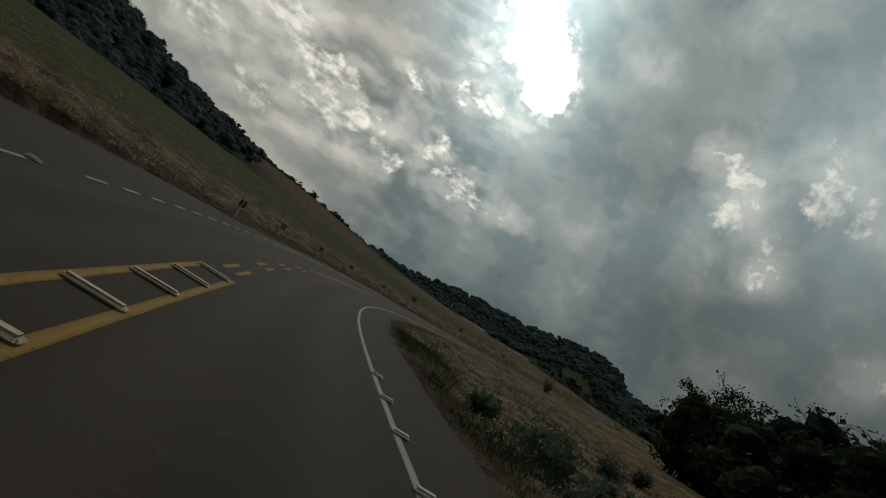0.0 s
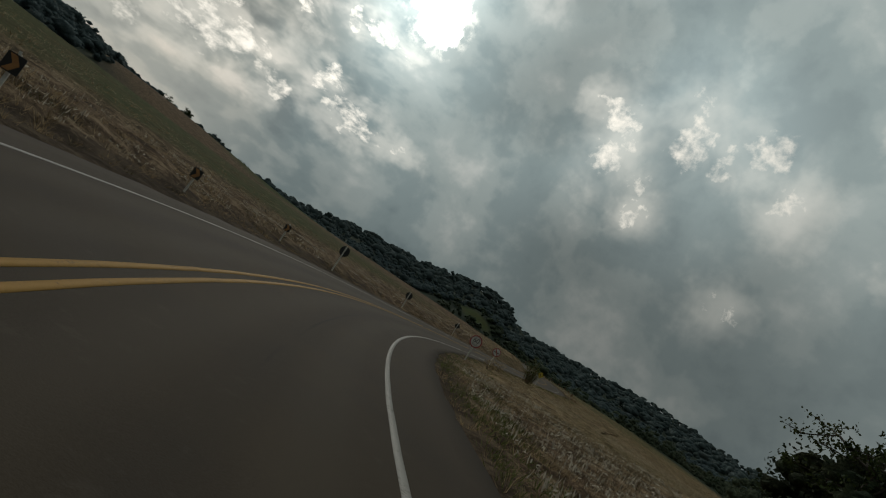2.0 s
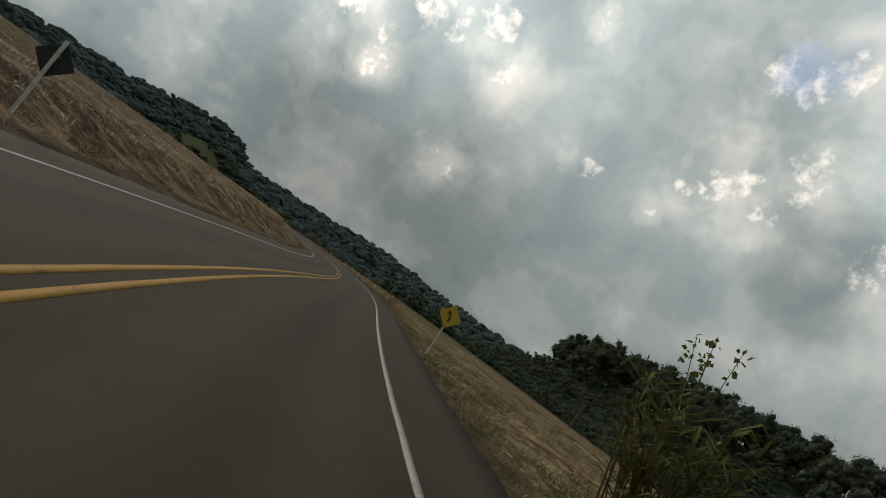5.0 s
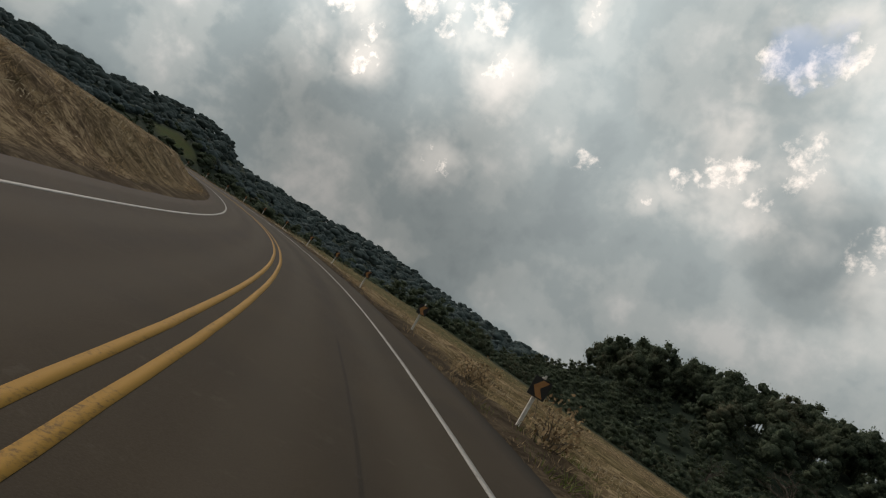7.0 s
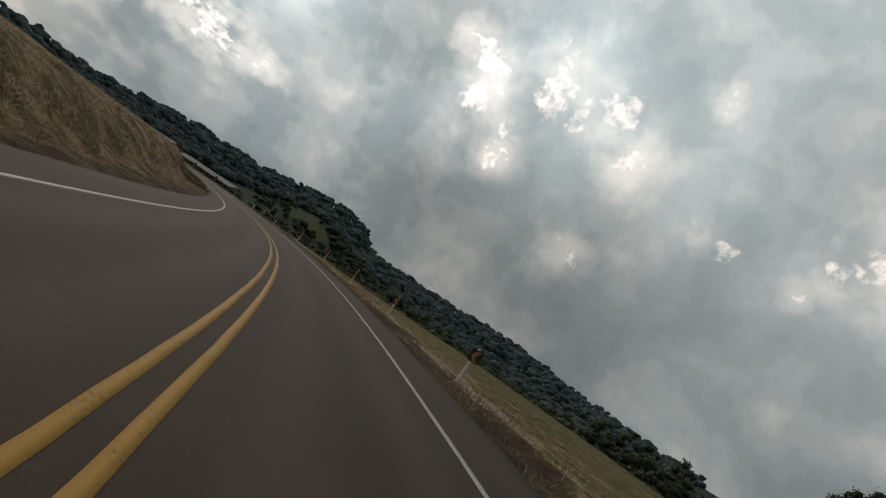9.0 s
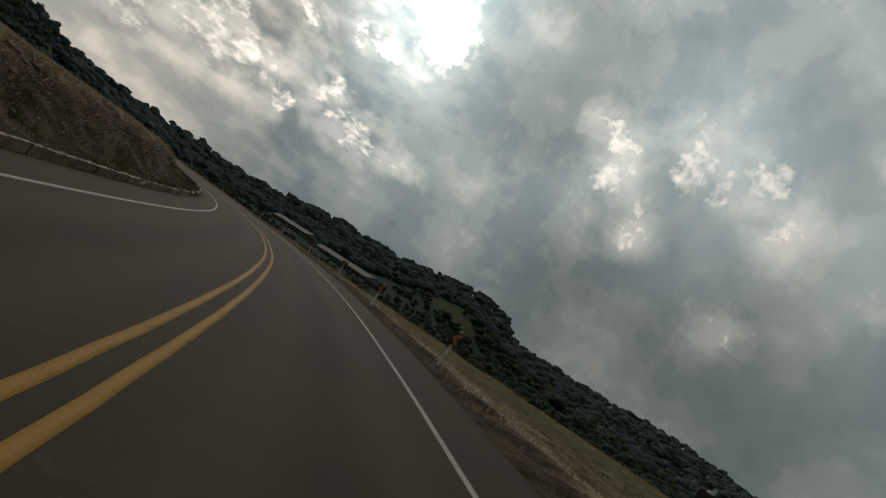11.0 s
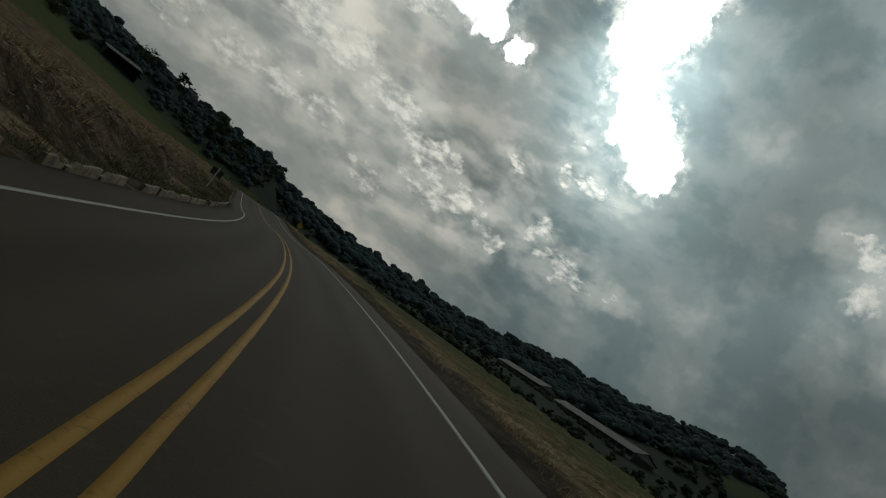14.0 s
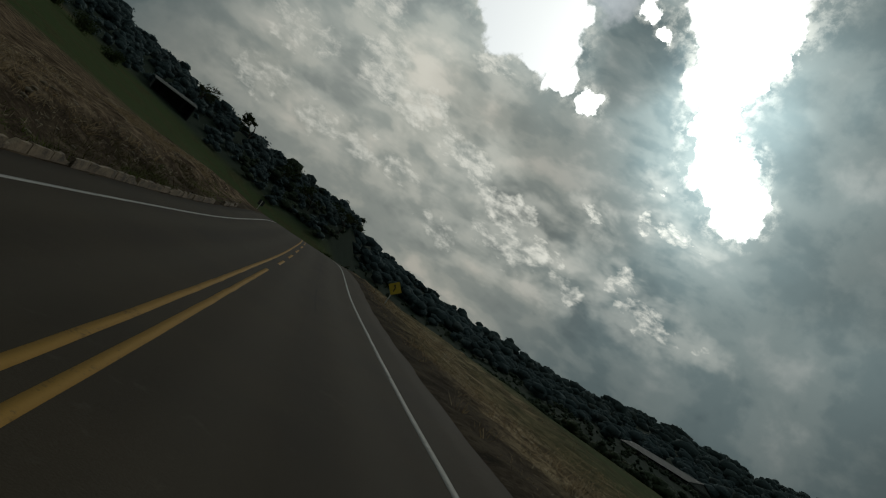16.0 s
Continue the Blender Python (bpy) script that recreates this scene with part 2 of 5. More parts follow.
def asphalt_look(g, p):
    patch, grain = g.noise(p, 0.35, 4.0), g.noise(p, 60.0, 3.0, 0.7)
    lane = g.attribute("lat").outputs["Fac"]
    # wheel tracks polished a little lighter, the strip between them oil-stained
    track = g.math("ABSOLUTE", g.math("SUBTRACT", g.math("ABSOLUTE", lane), 1.75))
    worn = g.step(g.math("ABSOLUTE", g.math("SUBTRACT", track, 0.80)), 0.55, 0.10)
    oil = g.math("MULTIPLY", g.step(track, 0.45, 0.05), g.noise(p, 0.8, 3.0))
    edge = g.step(g.math("ABSOLUTE", lane), 3.6, 5.0)
    c = g.ramp(g.math("ADD", g.math("MULTIPLY", patch, 0.55), g.math("MULTIPLY", grain, 0.45)), [(0.3, (0.028, 0.0212, 0.0142)), (0.7, (0.058, 0.0445, 0.0300))])
    seam = g.math("MULTIPLY", g.step(g.math("ABSOLUTE", g.math("SUBTRACT", lane, g.math("ADD", 1.72, g.math("MULTIPLY", g.noise(p, 0.25, 2.0), 0.12)))), 0.035, 0.012), g.step(g.noise(p, 0.09, 2.0), 0.48, 0.56))
    c = g.mix(g.math("MULTIPLY", seam, 0.55), c, (0.016, 0.014, 0.012))
    c = g.mix(g.math("MULTIPLY", g.step(g.noise(p, 0.13, 4.0, 0.6), 0.50, 0.62), 0.30), c, (0.030, 0.025, 0.019))
    c = g.mix(g.math("MULTIPLY", g.step(g.noise(p, 4.0, 3.0, 0.7), 0.60, 0.70), 0.25), c, (0.075, 0.062, 0.047))
    c = g.mix(g.math("MULTIPLY", worn, 0.28), c, (0.068, 0.056, 0.042))
    c = g.mix(g.math("MULTIPLY", oil, 0.35), c, (0.020, 0.018, 0.016))
    c = g.mix(g.math("MULTIPLY", edge, g.math("MULTIPLY", g.noise(p, 1.6, 5.0), 0.7)), c, (0.050, 0.036, 0.026))
    return c, grain, g.math("ADD", 0.80, g.math("MULTIPLY", patch, 0.18)), 0.006


def paint_look(base, dirt):
    def build(g, p):
        worn = g.step(g.math("ADD", g.math("MULTIPLY", g.noise(p, 26.0, 4.0, 0.7), 0.6), g.math("MULTIPLY", g.noise(p, 2.2, 4.0), 0.4)), 0.52, 0.66)
        return g.mix(g.math("MULTIPLY", worn, 0.75), base, dirt), g.noise(p, 70.0, 3.0), None, 0.003
    return build


def plain_look(base, other, scale=6.0, far=0.004):
    def build(g, p):
        f = g.math("ADD", g.math("MULTIPLY", g.noise(p, scale, 5.0, 0.6), 0.6), g.math("MULTIPLY", g.noise(p, scale * 9, 3.0), 0.4))
        return g.mix(g.step(f, 0.35, 0.68), base, other), f, None, far
    return build


def foliage_look(dark, light, dry, soft=False):
    def build(g, p):
        one = g.node("ShaderNodeNewGeometry").outputs["Random Per Island"]
        c = g.mix(one, dark, light)
        c = g.mix(g.step(g.noise(p, 0.035, 4.0), 0.50, 0.68), c, g.mix(one, dry, c))
        # random mottle; its darker parts put the shade between leaves into the colour
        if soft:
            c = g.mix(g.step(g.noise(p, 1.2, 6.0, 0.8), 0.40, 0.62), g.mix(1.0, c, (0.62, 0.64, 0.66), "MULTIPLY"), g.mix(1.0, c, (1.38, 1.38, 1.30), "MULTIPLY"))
        return c, (g.math("ADD", g.math("MULTIPLY", g.noise(p, 1.1, 4.0, 0.7), 0.6), g.math("MULTIPLY", g.noise(p, 3.6, 3.0, 0.7), 0.4)) if soft else None), None, 1.1
    return build


def ground_look(g, p):
    cover = g.attribute("cover").outputs["Color"]
    sep = g.node("ShaderNodeSeparateColor")
    g.put(sep.inputs[0], cover)
    patch, clod, grain, fibre = g.noise(p, 0.06, 5.0, 0.6), g.noise(p, 0.9, 5.0, 0.65), g.noise(p, 7.0, 4.0, 0.7), g.noise(p, 34.0, 3.0, 0.7)
    mix2 = g.math("ADD", g.math("MULTIPLY", clod, 0.48), g.math("ADD", g.math("MULTIPLY", grain, 0.36), g.math("MULTIPLY", fibre, 0.16)))
    straw = g.ramp(mix2, [(0.43, (0.040, 0.027, 0.015)), (0.5, (0.120, 0.083, 0.045)), (0.57, (0.300, 0.222, 0.130))])
    straw = g.mix(g.math("MULTIPLY", g.step(patch, 0.42, 0.62), 0.55), straw, g.ramp(mix2, [(0.3, (0.045, 0.038, 0.014)), (0.7, (0.105, 0.086, 0.034))]))
    green = g.ramp(mix2, [(0.3, (0.020, 0.032, 0.010)), (0.7, (0.055, 0.074, 0.026))])
    green = g.mix(g.math("MULTIPLY", g.step(g.noise(p, 0.11, 5.0, 0.65), 0.44, 0.62), 0.7), green, g.ramp(mix2, [(0.38, (0.024, 0.022, 0.009)), (0.62, (0.080, 0.068, 0.028))]))
    wood = g.ramp(mix2, [(0.3, (0.013, 0.019, 0.014)), (0.7, (0.036, 0.045, 0.032))])
    soil = g.ramp(mix2, [(0.40, (0.016, 0.012, 0.009)), (0.60, (0.056, 0.042, 0.029))])
    # darker, browner copy of the straw tone, weighted by side and station
    stubble = g.ramp(mix2, [(0.43, (0.026, 0.017, 0.010)), (0.5, (0.078, 0.050, 0.031)), (0.57, (0.205, 0.148, 0.096))])
    straw = g.mix(g.attribute("stubble").outputs["Fac"], straw, stubble)
    c = g.mix(sep.outputs[0], straw, green)
    c = g.mix(sep.outputs[2], c, soil)
    c = g.mix(sep.outputs[1], c, wood)
    return c, mix2, None, 0.22


M_ASPHALT = material("asphalt", asphalt_look, 0.92, 0.0, 0.08)
M_YELLOW = material("yellow_road_paint", paint_look((0.255, 0.140, 0.028), (0.085, 0.053, 0.023)), 0.8, 0.0, 0.12)
M_WHITE = material("white_road_paint", paint_look((0.29, 0.272, 0.245), (0.085, 0.075, 0.063)), 0.8, 0.0, 0.15)
M_GROUND = material("ground", ground_look, 1.0, 0.0, 0.02)
M_CONCRETE = material("weathered_concrete", plain_look((0.235, 0.170, 0.106), (0.050, 0.036, 0.025), 2.6, 0.025), 0.9)
M_POST = material("weathered_white_post", plain_look((0.72, 0.68, 0.62), (0.48, 0.44, 0.38), 5.0), 0.8)
M_BLACK = material("black_sign_sheet", plain_look((0.013, 0.013, 0.014), (0.024, 0.023, 0.022), 5.0), 0.45)
M_BACK = material("dark_sign_back", plain_look((0.016, 0.017, 0.018), (0.030, 0.029, 0.028), 4.0), 0.6)
M_ORANGE = material("faded_orange_sheet", plain_look((0.44, 0.21, 0.070), (0.34, 0.155, 0.055), 7.0), 0.5)
M_SIGNWHITE = material("white_sign_sheet", plain_look((0.66, 0.64, 0.60), (0.52, 0.50, 0.46), 4.0), 0.45)
M_SIGNRED = material("red_sign_sheet", plain_look((0.36, 0.030, 0.035), (0.28, 0.026, 0.030), 6.0), 0.45)
M_SIGNYELLOW = material("yellow_sign_sheet", plain_look((0.62, 0.43, 0.030), (0.48, 0.33, 0.028), 5.0), 0.45)
M_STEEL = material("galvanised_steel", plain_look((0.42, 0.42, 0.42), (0.30, 0.30, 0.29), 9.0), 0.45, 0.7)
M_STUD = material("yellow_stud", plain_look((0.40, 0.30, 0.16), (0.24, 0.18, 0.11), 9.0), 0.6)
M_STUDW = material("white_stud", plain_look((0.46, 0.42, 0.36), (0.26, 0.23, 0.19), 9.0), 0.6)
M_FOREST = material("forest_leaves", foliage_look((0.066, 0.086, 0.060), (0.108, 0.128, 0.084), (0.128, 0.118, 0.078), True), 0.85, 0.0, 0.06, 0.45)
# bluish, lifted leaf tones: distance haze put into the base colour
M_HAZED_FAR = material("hazed_far_leaves", foliage_look((0.120, 0.154, 0.156), (0.150, 0.184, 0.182), (0.150, 0.164, 0.148), True), 0.9, 0.0, 0.06, 0.5)
M_HAZED_HILL = material("hazed_hill_leaves", foliage_look((0.108, 0.142, 0.150), (0.136, 0.170, 0.174), (0.140, 0.154, 0.144), True), 0.9, 0.0, 0.06, 0.45)
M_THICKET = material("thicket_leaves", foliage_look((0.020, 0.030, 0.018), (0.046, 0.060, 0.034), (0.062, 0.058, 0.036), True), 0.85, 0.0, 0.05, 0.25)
M_RUBBLE = material("crumbled_earth", plain_look((0.20, 0.155, 0.105), (0.085, 0.062, 0.042), 4.0, 0.02), 0.95)
M_WEED = material("dark_weeds", foliage_look((0.030, 0.025, 0.013), (0.100, 0.085, 0.042), (0.135, 0.102, 0.056)), 0.9, 0.0, 0.06, 0.15)
M_LEAF = material("tree_leaves", foliage_look((0.014, 0.022, 0.009), (0.060, 0.078, 0.026), (0.070, 0.062, 0.026)), 0.8, 0.0, 0.06, 0.25)
M_BARK = material("bark", plain_look((0.085, 0.065, 0.048), (0.030, 0.024, 0.019), 3.0, 0.03), 0.95)
M_DRYGRASS = material("dry_grass", foliage_look((0.085, 0.056, 0.030), (0.385, 0.285, 0.165), (0.190, 0.142, 0.078)), 0.9, 0.0, 0.06, 0.5)
M_GREENGRASS = material("green_grass", foliage_look((0.045, 0.055, 0.014), (0.130, 0.150, 0.045), (0.210, 0.170, 0.070)), 0.9, 0.0, 0.06, 0.25)
M_STRAW = material("cut_straw", foliage_look((0.170, 0.132, 0.084), (0.480, 0.405, 0.285), (0.340, 0.280, 0.185)), 0.85, 0.0, 0.06, 0.4)
M_HUSK = material("bleached_husks", foliage_look((0.20, 0.172, 0.132), (0.62, 0.56, 0.46), (0.42, 0.37, 0.29)), 0.85, 0.0, 0.06, 0.3)
M_ROOF = material("metal_roof", plain_look((0.120, 0.118, 0.108), (0.072, 0.069, 0.063), 0.8), 0.85, 0.0, 0.1)
M_SHED = material("shed_wall", plain_look((0.050, 0.048, 0.044), (0.028, 0.027, 0.025), 0.9), 0.9)
M_TRIM = material("pale_trim", plain_look((0.30, 0.30, 0.28), (0.20, 0.20, 0.18), 2.0), 0.85, 0.0, 0.15)


# ---- mesh helpers ----
def mesh_of(name, verts, faces, mat, smooth=False):
    """A mesh from arrays; faces is an (n, 3) or (n, 4) array."""
    verts, faces = np.asarray(verts, np.float32), np.asarray(faces, np.int32)
    me = bpy.data.meshes.new(name)
    n, k = faces.shape
    me.vertices.add(len(verts))
    me.vertices.foreach_set("co", verts.ravel())
    me.loops.add(n * k)
    me.loops.foreach_set("vertex_index", faces.ravel())
    me.polygons.add(n)
    me.polygons.foreach_set("loop_start", np.arange(n, dtype=np.int32) * k)
    me.polygons.foreach_set("loop_total", np.full(n, k, np.int32))
    if smooth:
        me.polygons.foreach_set("use_smooth", np.ones(n, bool))
    me.update(calc_edges=True)
    me.materials.append(mat)
    return me


def part(name, bm, mat, parent, label="", smooth=False):
    me = bpy.data.meshes.new(name)
    bm.normal_update()
    bm.to_mesh(me)
    bm.free()
    me.materials.append(mat)
    if smooth:
        me.polygons.foreach_set("use_smooth", np.ones(len(me.polygons), bool))
    ob = new(name, me)
    ob.parent = parent
    return tagged(ob, label)


def box(size, at=(0, 0, 0), bevel=0.0, turn=None):
    bm = bmesh.new()
    bmesh.ops.create_cube(bm, size=1.0)
    bmesh.ops.scale(bm, vec=size, verts=bm.verts)
    if bevel:
        bmesh.ops.bevel(bm, geom=bm.edges[:], offset=bevel, segments=2, affect="EDGES")
    if turn is not None:
        bmesh.ops.transform(bm, matrix=turn, verts=bm.verts)
    bmesh.ops.translate(bm, vec=at, verts=bm.verts)
    return bm


def prism(outline, depth, at=0.0):
    """A plate in the xz plane with that outline, its face at y = at and its back depth behind it (towards +y)."""
    bm = bmesh.new()
    front = [bm.verts.new((x, at, z)) for x, z in outline]
    back = [bm.verts.new((x, at + depth, z)) for x, z in outline]
    bm.faces.new(front)
    bm.faces.new(back[::-1])
    for i in range(len(outline)):
        j = (i + 1) % len(outline)
        bm.faces.new((front[j], front[i], back[i], back[j]))
    bmesh.ops.recalc_face_normals(bm, faces=bm.faces)
    return bm


def ring_plate(r0, r1, depth, at=0.0, n=40):
    bm = bmesh.new()
    rows = []
    for r, y in ((r0, at), (r1, at), (r1, at + depth), (r0, at + depth)):
        rows.append([bm.verts.new((r * math.cos(2 * math.pi * i / n), y, r * math.sin(2 * math.pi * i / n))) for i in range(n)])
    for a in range(4):
        for i in range(n):
            bm.faces.new((rows[a][i], rows[a][(i + 1) % n], rows[(a + 1) % 4][(i + 1) % n], rows[(a + 1) % 4][i]))
    bmesh.ops.recalc_face_normals(bm, faces=bm.faces)
    return bm


def circle(r, n=40):
    return [(r * math.cos(2 * math.pi * i / n), r * math.sin(2 * math.pi * i / n)) for i in range(n)]


def rounded(w, h, r, n=5):
    pts = []
    for cx, cz, a0 in ((w / 2 - r, h / 2 - r, 0), (-w / 2 + r, h / 2 - r, 90), (-w / 2 + r, -h / 2 + r, 180), (w / 2 - r, -h / 2 + r, 270)):
        for i in range(n):
            a = radians(a0 + 90 * i / (n - 1))
            pts.append((cx + r * math.cos(a), cz + r * math.sin(a)))
    return pts


def lift(bm, x=0, y=0, z=0):
    bmesh.ops.translate(bm, vec=(x, y, z), verts=bm.verts)
    return bm


# ---- the road's alignment: curvature, height and bank every 20 m from station 0 ----
START, HEADING = (-1.50, 0.0), -0.0141
CURVATURE = [5.0, 50.9, 86.7, 81.9, 65.3, 60.4, 49.3, 16.8, -20.9, -43.2, -50.6, -45.7, -37.5, -41.6, -46.0, -40.8, -44.9, -50.9, -46.8, -36.6, -33.4, -29.1, -39.6, 5.2, 1.2, -17.8, -4.5, 16.1]
HEIGHT = [-1.38, -1.62, -1.80, -1.79, -1.74, -1.64, -1.34, -0.81, -0.33, 0.22, 0.86, 1.50, 2.11, 2.66, 3.15, 3.56, 3.90, 4.13, 4.27, 4.31, 4.40, 4.46, 4.59, 4.43, 4.74, 5.64, 5.77, 4.98]
BANK = [0.0, -0.014, -0.020, -0.023, -0.015, -0.006, 0.005, 0.016, 0.024, 0.031, 0.034, 0.039, 0.046, 0.050, 0.054, 0.062, 0.071, 0.074, 0.072, 0.070, 0.070, 0.070, 0.064, 0.060, 0.045, 0.030, 0.015, 0.0]
S0, S1 = -90.0, 640.0
_s = np.arange(S0, S1 + 0.5, 1.0)
_k20 = np.arange(len(CURVATURE)) * 20.0
_curv = np.interp(_s, _k20, np.array(CURVATURE) * 1e-4, left=0.0, right=0.001)
_zero = int(-S0)
_th = np.concatenate([[0], np.cumsum((_curv[1:] + _curv[:-1]) / 2)])
_th += HEADING - _th[_zero]
_mid = (_th[1:] + _th[:-1]) / 2
_cx = np.concatenate([[0], np.cumsum(np.sin(_mid))])
_cy = np.concatenate([[0], np.cumsum(np.cos(_mid))])
_cx += START[0] - _cx[_zero]
_cy += START[1] - _cy[_zero]
_kern = np.hanning(23) / np.hanning(23).sum()
_cz = np.interp(_s, _k20, HEIGHT, left=HEIGHT[0], right=HEIGHT[-1]) - np.clip(_s - 545, 0, None) * 0.02
_cz = np.convolve(np.pad(_cz, 11, mode="edge"), _kern, "valid")
_bank = np.interp(_s, _k20, BANK)


def on_road(s, lat, dz=0.0):
    """World places at stations s and offsets lat (to the right) from the centre line, dz above the paved plane."""
    s, lat = np.broadcast_arrays(np.asarray(s, float), np.asarray(lat, float))
    x, y, z, th, b = (np.interp(s, _s, a) for a in (_cx, _cy, _cz, _th, _bank))
    inner = np.clip(lat, -6.5, 6.5)
    return np.stack([x + lat * np.cos(th), y - lat * np.sin(th), z + b * inner + dz], -1)


def heading_at(s):
    return float(np.interp(s, _s, _th))


# ---- the lie of the land ----
LEFT_EDGE, RIGHT_EDGE = -4.55, 5.15
BANK_L = ([-90, 0, 60, 100, 140, 175, 200, 300, 330, 440, 480, 520, 640], [0.5, 0.5, 0.5, 0.6, 0.9, 1.3, 1.5, 1.5, 1.7, 1.5, 0.9, 0.4, 0.2])
SLOPE_L = ([-90, 0, 60, 110, 160, 200, 300, 450, 560, 640], [0.075, 0.090, 0.092, 0.080, 0.040, 0.022, 0.009, 0.012, 0.040, 0.05])
BANK_R = ([-90, 0, 30, 60, 100, 150, 200, 300, 450, 640], [-0.7, -0.8, -0.7, -0.1, 0.25, 0.0, -0.15, -0.35, -0.4, -0.3])
SLOPE_R = ([-90, 0, 50, 90, 120, 160, 220, 260, 300, 340, 400, 470, 640], [0.04, 0.060, 0.060, 0.035, 0.004, -0.012, -0.018, 0.004, 0.030, 0.034, 0.020, 0.002, -0.004])


def near_land(s, lat):
    """Height over the road's centre of the land beside it."""
    d = np.abs(lat)
    left = np.interp(s, *BANK_L) * smooth(d, np.interp(s, [250, 300], [5.6, 6.2]), np.interp(s, [250, 300], [9.5, 9.3])) + np.interp(s, *SLOPE_L) * np.clip(d - 8, 0, 150)
    left = left + np.interp(s, [370, 430, 520, 640], [0.0, 0.05, 0.15, 0.19]) * np.clip(d - 28, 0, 120)
    right = np.interp(s, *BANK_R) * smooth(d, 6.8, 11.5) + np.interp(s, *SLOPE_R) * np.clip(d - 9, 0, 75) - 0.05 * np.clip(d - 85, 0, 80)
    return np.where(lat < 0, left, right)


def smooth(v, a, b):
    t = np.clip((v - a) / (b - a), 0, 1)
    return t * t * (3 - 2 * t)


HUB = (110.0, 260.0)
RIDGE_AZ = [-180, -120, -75, -60, -45, -31, -22, -14, -7, 0, 5, 11, 18, 23, 27, 29.5, 31.5, 36, 42, 48.5, 56, 64, 75, 100, 140, 180]
RIDGE_R = [700, 520, 400, 390, 430, 450, 460, 640, 850, 1000, 1150, 1250, 1290, 1310, 1330, 1330, 1330, 1400, 1450, 1500, 1500, 1300, 1000, 800, 800, 700]
RIDGE_Z = [30, 21, 39, 60, 58, 50, 34, 32, 31, 36, 50, 84, 98, 122, 138, 126, 92, 94, 104, 118, 100, 80, 66, 52, 40, 30]


def far_land(x, y):
    dx, dy = x - HUB[0], y - HUB[1]
    r, az = np.hypot(dx, dy), np.degrees(np.arctan2(dx, dy))
    R, Z = np.interp(az, RIDGE_AZ, RIDGE_R), np.interp(az, RIDGE_AZ, RIDGE_Z)
    t = np.clip((r - 120) / (R - 120), 0, 1)
    z = (-2 + (Z + 2) * (t ** 1.6)) - np.clip(r - R, 0, None) * 0.04
    # the wooded knoll east of the road
    ax, ay, bx, by = 404.0, 238.0, 372.0, 90.0
    u = np.clip(((x - ax) * (bx - ax) + (y - ay) * (by - ay)) / ((bx - ax) ** 2 + (by - ay) ** 2), 0, 1)
    d = np.hypot(x - ax - u * (bx - ax), y - ay - u * (by - ay))
    return z + 38 * np.exp(-(d / 72.0) ** 2) + 18 * np.exp(-((x - 345) ** 2 + (y - 705) ** 2) / 6400.0)


_st = np.arange(-90, 641, 10.0)
_stp = on_road(_st, 0.0)


def land(x, y):
    """Height of the land, its distance to the road with the side's sign, and the station, at arrays x, y."""
    shape = x.shape
    x, y = x.ravel(), y.ravel()
    z, lat, s = np.empty(len(x)), np.empty(len(x)), np.empty(len(x))
    for i in range(0, len(x), 4000):
        px, py = x[i:i + 4000, None], y[i:i + 4000, None]
        d2 = (px - _stp[None, :, 0]) ** 2 + (py - _stp[None, :, 1]) ** 2
        w = 1 / (d2 + 60.0) ** 2.5
        w /= w.sum(1, keepdims=True)
        se = (w * _st).sum(1)
        f2 = (px - _cx[None, ::2]) ** 2 + (py - _cy[None, ::2]) ** 2
        j = f2.argmin(1) * 2
        side = (px[:, 0] - _cx[j]) * np.cos(_th[j]) - (py[:, 0] - _cy[j]) * np.sin(_th[j])
        d = np.sqrt(f2.min(1))
        near = d < 25
        st = np.where(near, _s[j], se)
        sl = np.where(near, side, np.copysign(d, side))
        zr = np.where(near, _cz[j] + _bank[j] * np.clip(sl, -6.5, 6.5), (w * _stp[None, :, 2]).sum(1))
        zn = zr + near_land(st, sl)
        zf = far_land(px[:, 0], py[:, 0])
        left = sl < 0
        k = np.where(left, smooth(d, 90, 300), smooth(d, 60, 190))
        z[i:i + 4000], lat[i:i + 4000], s[i:i + 4000] = zn * (1 - k) + zf * k, sl, st
    return z.reshape(shape), lat.reshape(shape), s.reshape(shape)


def axis(lo, hi, step, out):
    a = list(np.arange(lo, hi + 0.1, step))
    d, v = step, a[-1]
    while v < out:
        d *= 1.16
        v += d
        a.append(v)
    d, v = step, a[0]
    while v > -out:
        d *= 1.16
        v -= d
        a.insert(0, v)
    return np.array(a)


